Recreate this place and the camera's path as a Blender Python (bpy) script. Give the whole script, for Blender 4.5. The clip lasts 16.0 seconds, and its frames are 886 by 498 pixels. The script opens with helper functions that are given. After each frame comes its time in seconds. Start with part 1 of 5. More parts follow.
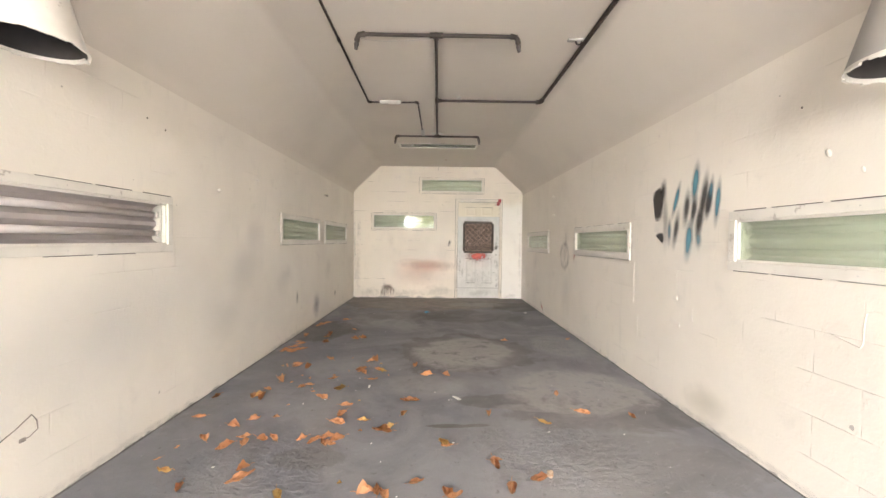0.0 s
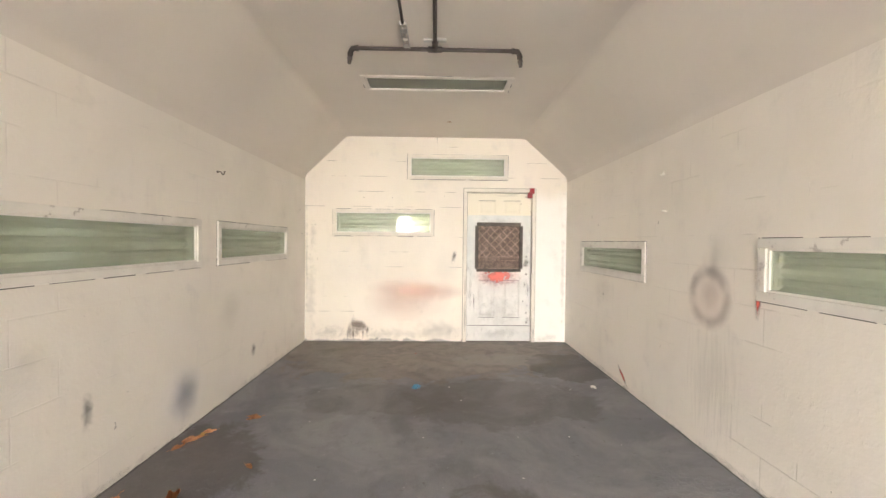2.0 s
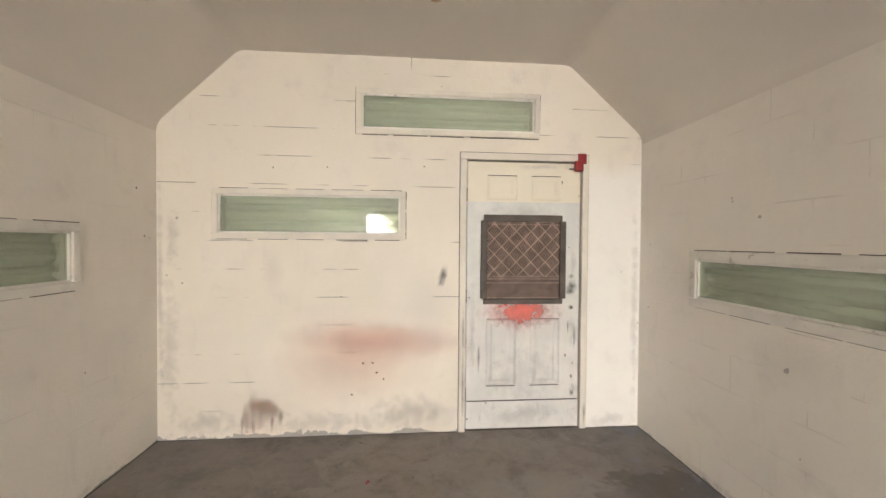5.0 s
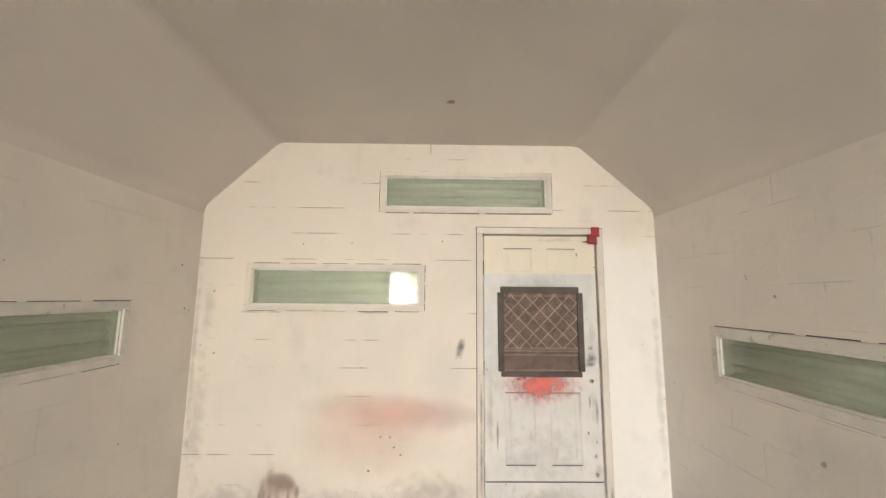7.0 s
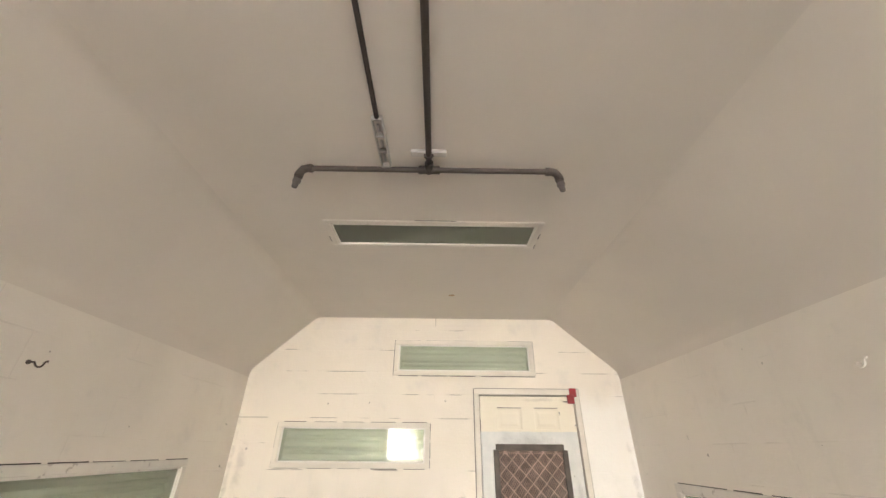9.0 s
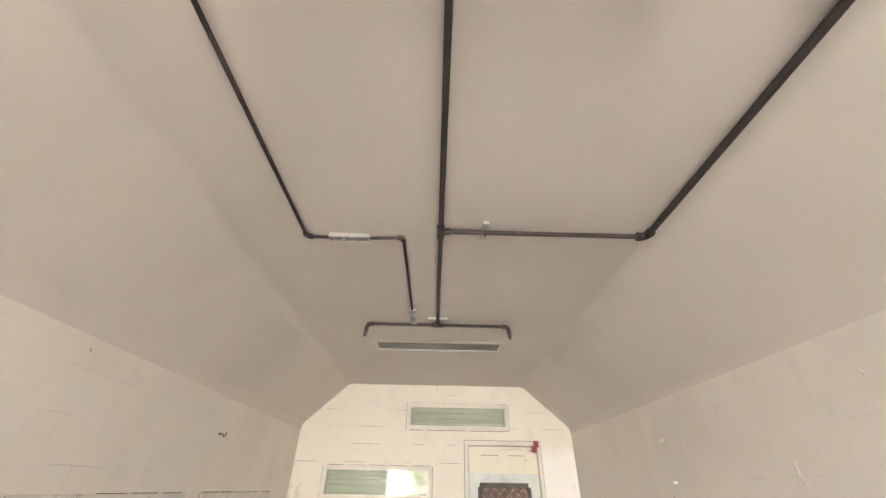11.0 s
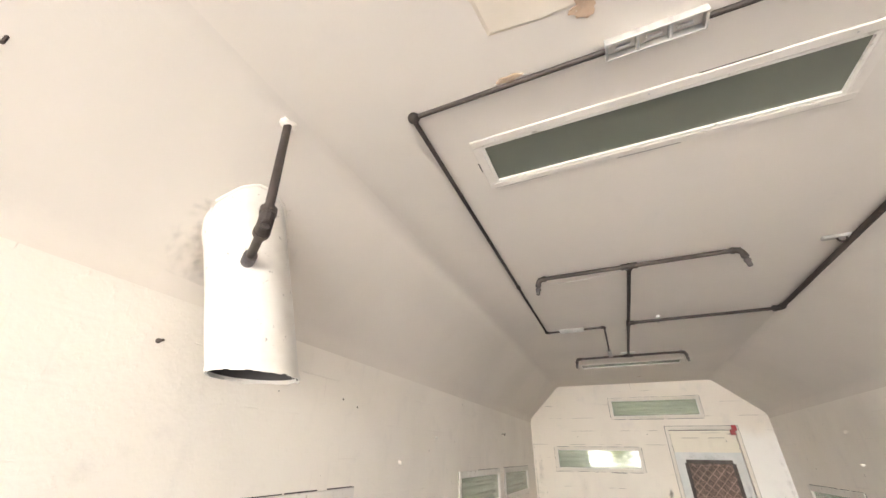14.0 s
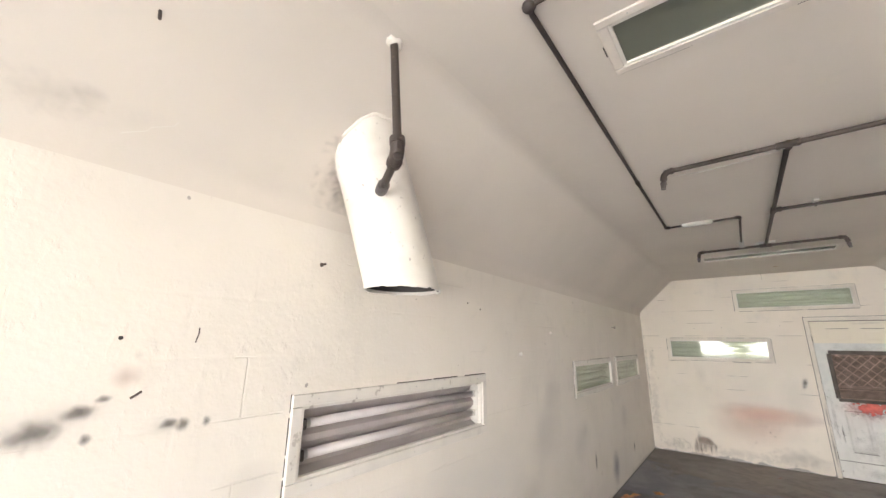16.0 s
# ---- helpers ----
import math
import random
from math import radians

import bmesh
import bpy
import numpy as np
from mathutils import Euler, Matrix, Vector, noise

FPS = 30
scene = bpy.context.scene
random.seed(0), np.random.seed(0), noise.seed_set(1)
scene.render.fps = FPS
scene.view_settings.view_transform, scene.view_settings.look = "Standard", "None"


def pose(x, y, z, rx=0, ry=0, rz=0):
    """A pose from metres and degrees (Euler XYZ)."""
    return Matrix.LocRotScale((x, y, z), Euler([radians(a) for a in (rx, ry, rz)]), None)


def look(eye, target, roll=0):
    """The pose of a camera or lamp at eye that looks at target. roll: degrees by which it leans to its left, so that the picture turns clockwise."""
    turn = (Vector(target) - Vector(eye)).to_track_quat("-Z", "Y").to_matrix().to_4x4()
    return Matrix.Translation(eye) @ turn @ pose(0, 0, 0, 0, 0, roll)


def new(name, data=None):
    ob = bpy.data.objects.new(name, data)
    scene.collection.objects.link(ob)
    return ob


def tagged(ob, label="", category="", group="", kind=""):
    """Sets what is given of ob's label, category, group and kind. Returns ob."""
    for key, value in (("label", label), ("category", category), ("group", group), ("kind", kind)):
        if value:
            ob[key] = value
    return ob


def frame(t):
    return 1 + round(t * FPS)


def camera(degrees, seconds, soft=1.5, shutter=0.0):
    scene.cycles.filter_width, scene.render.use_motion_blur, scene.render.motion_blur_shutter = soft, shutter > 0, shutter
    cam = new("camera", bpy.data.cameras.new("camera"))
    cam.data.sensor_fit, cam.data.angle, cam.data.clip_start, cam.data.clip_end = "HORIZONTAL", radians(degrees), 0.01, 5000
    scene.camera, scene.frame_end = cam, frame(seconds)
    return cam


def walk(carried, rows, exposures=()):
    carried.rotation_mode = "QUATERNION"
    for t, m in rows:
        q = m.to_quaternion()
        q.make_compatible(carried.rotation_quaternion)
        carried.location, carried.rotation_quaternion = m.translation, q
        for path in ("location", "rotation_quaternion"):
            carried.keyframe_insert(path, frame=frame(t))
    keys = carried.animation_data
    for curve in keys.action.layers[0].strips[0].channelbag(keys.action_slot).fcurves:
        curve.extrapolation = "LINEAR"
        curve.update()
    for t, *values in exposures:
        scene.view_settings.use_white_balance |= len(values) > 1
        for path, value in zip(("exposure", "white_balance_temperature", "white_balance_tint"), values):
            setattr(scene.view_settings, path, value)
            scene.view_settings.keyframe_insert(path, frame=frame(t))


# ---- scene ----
cam = camera(100.3, 16.0)
PATH = [
    (0, (0.005, -0.086, 1.211), (0.032, 1.914, 1.168), 0.6),
    (0.5, (0.010, 0.598, 1.277), (0.038, 2.598, 1.234), 0.6),
    (1, (0.024, 1.246, 1.31), (0.047, 3.245, 1.275), 0.8),
    (1.5, (0.028, 1.958, 1.327), (0.057, 3.957, 1.29), 0.8),
    (2, (-0.003, 2.693, 1.359), (0.035, 4.692, 1.322), 0.6),
    (2.5, (0.011, 3.375, 1.397), (0.055, 5.375, 1.362), 0.6),
    (3, (0.016, 4.016, 1.399), (0.083, 6.015, 1.364), 0.5),
    (3.5, (0.077, 4.594, 1.381), (0.128, 6.593, 1.34), 0.6),
    (3.7, (0.078, 4.763, 1.386), (0.126, 6.762, 1.348), 0.6),
    (5.8, (0.003, 4.992, 1.429), (0.212, 6.981, 1.398), 0.4),
    (6, (0.015, 4.988, 1.435), (0.12, 6.985, 1.407), 0.4),
    (6.5, (0.04, 4.935, 1.496), (0.08, 6.934, 1.559), 0.4),
    (7, (0.072, 4.86, 1.545), (0.095, 6.843, 1.805), 0.5),
    (7.5, (0.112, 4.737, 1.553), (0.124, 6.683, 2.013), 0.5),
    (8, (0.09, 4.562, 1.573), (0.101, 6.455, 2.218), 0.4),
    (8.5, (0.041, 4.321, 1.585), (0.056, 6.148, 2.397), 0.5),
    (9, (0.032, 4.025, 1.578), (0.049, 5.781, 2.535), 0.5),
    (9.5, (0.012, 3.672, 1.575), (0.024, 5.353, 2.658), 0.4),
    (9.7, (0.0, 3.537, 1.59), (0.018, 5.207, 2.691), 0.5),
    (11.8, (-0.039, 1.551, 1.501), (-0.015, 3.231, 2.586), 1.5),
    (12, (-0.037, 1.373, 1.485), (-0.014, 3.052, 2.571), 1.7),
    (12.5, (-0.056, 0.943, 1.469), (-0.03, 2.62, 2.559), 1.5),
    (13, (-0.093, 0.612, 1.491), (-0.101, 2.293, 2.574), 1.9),
    (13.2, (-0.125, 0.494, 1.514), (-0.233, 2.185, 2.576), 0.6),
    (13.5, (-0.171, 0.39, 1.577), (-0.5, 2.046, 2.649), 1.0),
    (13.8, (-0.247, 0.308, 1.624), (-0.782, 1.929, 2.667), 0.2),
    (14, (-0.258, 0.248, 1.66), (-0.969, 1.847, 2.629), 0.9),
    (14.5, (-0.313, 0.186, 1.714), (-1.315, 1.69, 2.571), 1.0),
    (15, (-0.331, 0.166, 1.714), (-1.466, 1.632, 2.463), 0.9),
    (15.5, (-0.354, 0.164, 1.703), (-1.533, 1.654, 2.326), 0.6),
    (15.8, (-0.344, 0.158, 1.703), (-1.561, 1.656, 2.227), 1.6),
    (16, (-0.364, 0.154, 1.691), (-1.569, 1.675, 2.176), 0.7),
]
EXPOSURES = [(0, 4.32, 6450, 10), (0.5, 4.6, 6500, 10), (1, 4.8, 6500, 10), (2, 4.76, 6500, 10), (3, 4.55, 6500, 10), (6, 4.34, 6550, 10), (9, 4.62, 6550, 10), (12.5, 4.48, 6350, 10), (15, 4.17, 6200, 10), (16, 4.08, 6150, 10)]
walk(cam, [(t, look(eye, target, roll)) for t, eye, target, roll in PATH], EXPOSURES)

# ---- room, in metres ----
XL, XR = -1.77, 1.777          # side walls
YF, YB = 7.72, -3.2           # far wall, inner face of the front wall
KNEE_L, KNEE_R = 2.24, 2.25    # height at which the side walls turn into the slopes
TOP, CL, CR = 2.772, -1.215, 1.193
THICK = 0.2

# ---- world and light ----
world = bpy.data.worlds.new("sky")
scene.world = world
world.use_nodes = True
sky = world.node_tree.nodes.new("ShaderNodeTexSky")
sky.sky_type = "NISHITA"
sky.sun_disc = False
sky.sun_elevation = radians(52)
sky.sun_rotation = radians(20)
background = world.node_tree.nodes["Background"]
background.inputs["Strength"].default_value = 0.05
world.node_tree.links.new(sky.outputs["Color"], background.inputs["Color"])

sun = new("sun", bpy.data.lights.new("sun", "SUN"))
sun.data.energy = 5.0
sun.data.angle = radians(0.5)
sun.data.color = (1.0, 0.95, 0.88)
sun.matrix_world = look((3.2, 5.8, 12), (0, -3, 0))

# daylight from the open sky outside, that enters by the open front: it begins at the horizon
OPEN_X, OPEN_Z = 1.72, 2.44
daylight = new("daylight", bpy.data.lights.new("daylight", "AREA"))
daylight.data.shape = "RECTANGLE"
daylight.data.size, daylight.data.size_y = 7.6, 3.6
daylight.data.energy = 193.0
daylight.data.color = (1.0, 0.95, 0.915)
daylight.matrix_world = look((-2.1, YB - 3.0, 3.1), (0.4, 6, 2.6))


# ---- node helpers ----
class Nodes:
    """A material under construction: short calls for the nodes that are used here."""

    def __init__(self, name, rough=0.6, metal=0.0):
        self.mat = bpy.data.materials.new(name)
        self.mat.use_nodes = True
        self.nt = self.mat.node_tree
        self.bsdf = self.nt.nodes["Principled BSDF"]
        self.bsdf.inputs["Roughness"].default_value = rough
        self.bsdf.inputs["Metallic"].default_value = metal
        self.coords = self.nt.nodes.new("ShaderNodeTexCoord")

    def put(self, socket, value):
        if isinstance(value, bpy.types.NodeSocket):
            self.nt.links.new(value, socket)
        elif isinstance(value, tuple) and len(value) == 3 and socket.type == "RGBA":
            socket.default_value = (*value, 1)
        else:
            socket.default_value = value

    def math(self, op, a, b=0.0, c=None):
        n = self.nt.nodes.new("ShaderNodeMath")
        n.operation = op
        self.put(n.inputs[0], a)
        self.put(n.inputs[1], b)
        if c is not None:
            self.put(n.inputs[2], c)
        return n.outputs[0]

    def step(self, value, low, high):
        n = self.nt.nodes.new("ShaderNodeMapRange")
        n.interpolation_type = "SMOOTHSTEP"
        self.put(n.inputs["Value"], value)
        n.inputs["From Min"].default_value, n.inputs["From Max"].default_value = low, high
        return n.outputs["Result"]

    def noise(self, vec, scale, detail=4.0, rough=0.55, warp=0.0):
        n = self.nt.nodes.new("ShaderNodeTexNoise")
        self.put(n.inputs["Vector"], vec)
        n.inputs["Scale"].default_value = scale
        n.inputs["Detail"].default_value = detail
        n.inputs["Roughness"].default_value = rough
        n.inputs["Distortion"].default_value = warp
        return n.outputs["Fac"]

    def mix(self, fac, a, b, blend="MIX"):
        n = self.nt.nodes.new("ShaderNodeMix")
        n.data_type, n.blend_type = "RGBA", blend
        self.put(n.inputs["Factor"], fac)
        self.put(n.inputs["A"], a)
        self.put(n.inputs["B"], b)
        return n.outputs["Result"]

    def place(self, vec, loc=(0, 0, 0), rot=(0, 0, 0), scale=(1, 1, 1)):
        n = self.nt.nodes.new("ShaderNodeMapping")
        n.vector_type = "TEXTURE"
        self.put(n.inputs["Vector"], vec)
        n.inputs["Location"].default_value = loc
        n.inputs["Rotation"].default_value = rot
        n.inputs["Scale"].default_value = scale
        return n.outputs["Vector"]

    def length(self, vec):
        n = self.nt.nodes.new("ShaderNodeVectorMath")
        n.operation = "LENGTH"
        self.put(n.inputs[0], vec)
        return n.outputs["Value"]

    def blob(self, vec, loc, size, wobble, soft=0.3, rot=(0, 0, 0)):
        """A mask: 1 inside an uneven ellipse, 0 outside."""
        d = self.length(self.place(vec, loc, rot, size))
        d = self.math("ADD", d, self.math("MULTIPLY", self.math("SUBTRACT", wobble, 0.5), 1.6))
        return self.math("SUBTRACT", 1.0, self.step(d, 1.0 - soft, 1.0 + soft))

    def bump(self, height, strength=0.3, distance=0.01):
        n = self.nt.nodes.new("ShaderNodeBump")
        n.inputs["Strength"].default_value = strength
        n.inputs["Distance"].default_value = distance
        self.put(n.inputs["Height"], height)
        self.nt.links.new(n.outputs["Normal"], self.bsdf.inputs["Normal"])

    def color(self, value):
        self.put(self.bsdf.inputs["Base Color"], value)

    def rough(self, value):
        self.put(self.bsdf.inputs["Roughness"], value)

    def soft_edge(self, mask):
        """Let what lies behind show where the mask is 0: thin overspray and stains."""
        clear = self.nt.nodes.new("ShaderNodeBsdfTransparent")
        mixer = self.nt.nodes.new("ShaderNodeMixShader")
        out = self.nt.nodes["Material Output"]
        self.put(mixer.inputs[0], mask)
        self.nt.links.new(clear.outputs[0], mixer.inputs[1])
        self.nt.links.new(self.bsdf.outputs[0], mixer.inputs[2])
        self.nt.links.new(mixer.outputs[0], out.inputs["Surface"])


# Wall white set above the ceiling tone: overhead dimness carried by colour.
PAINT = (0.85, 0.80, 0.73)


def painted_block(name, turn, joints, scuffs, seed, width=0.405, white_from=None, rag=0.03, base=PAINT):
    """White paint over concrete blocks. turn brings the wall's plane into x, y; joints: how far the block joints show."""
    m = Nodes(name, 0.55)
    v = m.coords.outputs["Object"]
    big = m.noise(m.place(v, (seed, 0, 0)), 1.1, 3, 0.5, 0.4)
    mid = m.noise(m.place(v, (0, seed, 0)), 4.5, 5, 0.6)
    fine = m.noise(v, 60, 3)
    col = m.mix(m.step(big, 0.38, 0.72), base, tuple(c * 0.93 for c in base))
    col = m.mix(m.math("MULTIPLY", m.step(mid, 0.56, 0.8), 0.5), col, (0.66, 0.625, 0.58))
    # grey smudges, drawn downwards
    streak = m.noise(m.place(v, (seed, seed, 0), (0, 0, 0), (0.5, 0.5, 2.2)), 3.0, 4, 0.6)
    col = m.mix(m.math("MULTIPLY", m.step(streak, 0.58, 0.82), scuffs), col, (0.47, 0.46, 0.45))
    # block joints: only here and there not filled by the paint
    brick = m.nt.nodes.new("ShaderNodeTexBrick")
    m.put(brick.inputs["Vector"], m.place(v, (0, 0, 0), turn))
    brick.inputs["Scale"].default_value = 1.0
    brick.inputs["Brick Width"].default_value = width
    brick.inputs["Row Height"].default_value = 0.2035
    brick.inputs["Mortar Size"].default_value = 0.0032
    brick.inputs["Mortar Smooth"].default_value = 0.4
    joint = brick.outputs["Fac"]
    here = m.step(m.noise(m.place(v, (seed, 3, 1)), 2.6, 3, 0.55), 0.53, 0.62)
    crack = m.math("MULTIPLY", joint, here)
    col = m.mix(m.math("MULTIPLY", crack, joints), col, (0.32, 0.29, 0.26))
    # bare concrete where the paint stops above the floor
    z = m.nt.nodes.new("ShaderNodeSeparateXYZ")
    m.put(z.inputs[0], v)
    edge = m.math("ADD", 0.004, m.math("MULTIPLY", m.step(m.noise(v, 5.5, 6, 0.65), 0.42, 0.8), rag))
    bare = m.math("LESS_THAN", z.outputs[2], edge)
    col = m.mix(m.math("MULTIPLY", bare, 0.75), col, (0.30, 0.285, 0.275))
    if white_from is not None:
        # a whiter strip on the right, up to about two metres
        again = m.math("MULTIPLY", m.math("GREATER_THAN", z.outputs[0], white_from), m.math("SUBTRACT", 1.0, m.step(m.math("ADD", z.outputs[2], m.math("MULTIPLY", mid, 0.2)), 1.95, 2.25)))
        col = m.mix(again, col, m.mix(m.step(mid, 0.5, 0.8), (0.89, 0.865, 0.825), (0.84, 0.81, 0.77)))
    # small chips
    chips = m.math("GREATER_THAN", m.noise(m.place(v, (0, 0, seed)), 15, 2, 0.4), 0.79)
    col = m.mix(m.math("MULTIPLY", chips, 0.7), col, (0.33, 0.30, 0.28))
    m.color(col)
    m.rough(m.math("ADD", 0.42, m.math("MULTIPLY", mid, 0.3)))
    h = m.math("ADD", m.math("MULTIPLY", fine, 0.08), m.math("MULTIPLY", mid, 0.35))
    h = m.math("SUBTRACT", h, m.math("MULTIPLY", joint, m.math("MULTIPLY", here, 0.3)))
    h = m.math("SUBTRACT", h, m.math("MULTIPLY", chips, 0.4))
    # thick paint sags over the joints and stands in lumps and runs
    soft = m.nt.nodes.new("ShaderNodeTexBrick")
    m.put(soft.inputs["Vector"], m.place(v, (0, 0, 0), turn))
    soft.inputs["Scale"].default_value = 1.0
    soft.inputs["Brick Width"].default_value = width
    soft.inputs["Row Height"].default_value = 0.2035
    soft.inputs["Mortar Size"].default_value = 0.012
    soft.inputs["Mortar Smooth"].default_value = 1.0
    patchy = m.step(m.noise(m.place(v, (7, seed, 2)), 1.7, 4, 0.6), 0.42, 0.66)
    h = m.math("SUBTRACT", h, m.math("MULTIPLY", m.math("MULTIPLY", soft.outputs["Fac"], patchy), 0.035))
    lumps = m.noise(m.place(v, (seed, 1, 4), (0, 0, 0), (1, 1, 1.6)), 22, 4, 0.6)
    h = m.math("ADD", h, m.math("MULTIPLY", m.step(lumps, 0.55, 0.74), 0.06))
    m.bump(h, 0.8, 0.016)
    return m.mat


def plaster(name, seed):
    """Smooth painted plaster of slopes and ceiling, toned down for the weaker light up there."""
    m = Nodes(name, 0.6)
    v = m.coords.outputs["Object"]
    big = m.noise(m.place(v, (seed, seed, 0)), 0.9, 3, 0.5)
    mid = m.noise(m.place(v, (0, seed, 0)), 5, 5, 0.6)
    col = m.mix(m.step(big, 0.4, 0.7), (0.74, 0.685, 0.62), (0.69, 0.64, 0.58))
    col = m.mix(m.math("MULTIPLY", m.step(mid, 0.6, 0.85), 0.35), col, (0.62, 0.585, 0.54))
    m.color(col)
    m.bump(m.math("ADD", m.math("MULTIPLY", mid, 0.5), m.math("MULTIPLY", m.noise(v, 70, 3), 0.08)), 0.35, 0.012)
    return m.mat


def concrete_floor():
    """Old grey floor paint on concrete: worn through, scraped and stained."""
    m = Nodes("worn_grey_concrete", 0.55)
    v = m.coords.outputs["Object"]
    flat = m.place(v, (0, 0, 0), (0, 0, 0), (1, 1, 1000))
    wob = m.noise(flat, 2.6, 9, 0.68, 0.6)
    wob2 = m.noise(m.place(flat, (7, 3, 0)), 1.4, 8, 0.64, 0.9)
    mid = m.noise(m.place(flat, (2, 9, 0)), 5, 9, 0.72, 0.3)
    cloud = m.noise(m.place(flat, (5, 2, 0)), 0.9, 6, 0.6, 0.7)
    fine = m.noise(flat, 60, 4, 0.7)
    col = m.mix(m.step(wob2, 0.36, 0.66), (0.232, 0.234, 0.252), (0.30, 0.30, 0.315))
    # brownish concrete towards the far wall, where the paint is gone: a ragged edge
    far = m.blob(flat, (-0.2, 7.35, 0), (1.9, 1.0, 1), wob, 0.05)
    col = m.mix(m.math("MULTIPLY", far, 0.85), col, m.mix(m.step(mid, 0.4, 0.65), (0.30, 0.265, 0.235), (0.225, 0.20, 0.18)))
    col = m.mix(m.math("MULTIPLY", m.step(cloud, 0.52, 0.68), 0.4), col, (0.15, 0.142, 0.142))
    taupe = m.blob(flat, (0.35, 7.15, 0), (1.0, 0.62, 1), wob, 0.035)
    col = m.mix(m.math("MULTIPLY", taupe, 0.7), col, m.mix(m.step(mid, 0.4, 0.65), (0.38, 0.335, 0.295), (0.30, 0.265, 0.235)))
    # darker, oily and damp areas with sharp, ragged edges
    for loc, size, k in (((1.47, 6.72, 0), (0.44, 0.44, 1), 0.6), ((0.55, 5.85, 0), (0.8, 0.48, 1), 0.4),
                         ((-1.5, 4.85, 0), (0.40, 0.55, 1), 0.7), ((0.30, 3.95, 0), (0.74, 0.66, 1), 0.55),
                         ((1.25, 2.50, 0), (0.66, 0.26, 1), 0.45), ((-0.45, 5.9, 0), (0.7, 0.3, 1), 0.35),
                         ((0.55, 2.68, 0), (0.42, 0.12, 1), 0.5), ((0.12, 2.31, 0), (0.15, 0.025, 1), 0.8), ((0.27, 2.32, 0), (0.09, 0.022, 1), 0.8),
                         ((-0.7, 1.95, 0), (0.20, 0.10, 1), 0.35), ((1.2, 1.9, 0), (0.5, 0.3, 1), 0.3)):
        col = m.mix(m.math("MULTIPLY", m.blob(flat, loc, size, wob, 0.03 if loc[1] > 6.5 else 0.10), k), col, (0.125, 0.108, 0.098))
    # pale worn areas
    for loc, size, k in (((0.32, 3.92, 0), (0.56, 0.56, 1), 0.9), ((1.1, 2.92, 0), (0.56, 0.46, 1), 0.8),
                         ((1.45, 4.2, 0), (0.3, 0.45, 1), 0.45), ((0.85, 2.1, 0), (0.7, 0.4, 1), 0.25),
                         ((-0.05, 3.0, 0), (0.4, 0.22, 1), 0.35), ((0.75, 2.58, 0), (0.3, 0.07, 1), 0.5), ((0.6, 1.75, 0), (0.5, 0.28, 1), 0.3),
                         ((0.75, 6.95, 0), (0.55, 0.22, 1), 0.4)):
        pale = m.math("MULTIPLY", m.blob(flat, loc, size, wob2, 0.16), m.step(mid, 0.30, 0.52))
        col = m.mix(m.math("MULTIPLY", pale, k), col, (0.44, 0.425, 0.41))
    # mottling, scraped white specks, dark pits
    col = m.mix(m.math("MULTIPLY", m.step(mid, 0.50, 0.68), 0.36), col, (0.165, 0.158, 0.162))
    flecks = m.noise(m.place(flat, (4, 4, 0), (0, 0, 0.4), (1.6, 0.7, 1)), 10, 8, 0.75)
    col = m.mix(m.math("MULTIPLY", m.step(flecks, 0.60, 0.67), 0.36), col, (0.44, 0.43, 0.42))
    col = m.mix(m.math("MULTIPLY", m.step(m.noise(m.place(flat, (8, 1, 0)), 14, 6, 0.7), 0.62, 0.68), 0.55), col, (0.11, 0.10, 0.10))
    col = m.mix(m.math("MULTIPLY", m.math("GREATER_THAN", m.noise(m.place(flat, (1, 5, 0)), 34, 2, 0.5), 0.76), 0.6), col, (0.58, 0.57, 0.55))
    m.color(m.mix(1.0, col, (0.85, 0.845, 0.86), "MULTIPLY"))
    m.rough(m.math("SUBTRACT", 0.74, m.math("MULTIPLY", m.step(wob2, 0.3, 0.7), 0.24)))
    scrape = m.step(m.noise(m.place(flat, (3, 1, 0), (0, 0, 0.3), (1, 0.45, 1)), 13, 5, 0.7), 0.56, 0.70)
    h = m.math("ADD", m.math("MULTIPLY", mid, 0.5), m.math("MULTIPLY", fine, 0.2))
    h = m.math("SUBTRACT", h, m.math("MULTIPLY", scrape, 0.2))
    # flaking, lumpy paint
    lumps = m.step(m.noise(m.place(flat, (6, 2, 0), (0, 0, 0), (1, 0.7, 1)), 15, 6, 0.6), 0.44, 0.58)
    for loc, size in (((1.45, 4.2, 0), (0.36, 0.6, 1)), ((-1.2, 4.1, 0), (0.5, 0.5, 1)), ((-0.95, 1.75, 0), (0.35, 0.35, 1)), ((0.7, 2.0, 0), (0.45, 0.3, 1))):
        h = m.math("ADD", h, m.math("MULTIPLY", m.math("MULTIPLY", lumps, m.blob(flat, loc, size, wob2, 0.4)), 0.8))
    m.bump(h, 0.7, 0.016)
    return m.mat


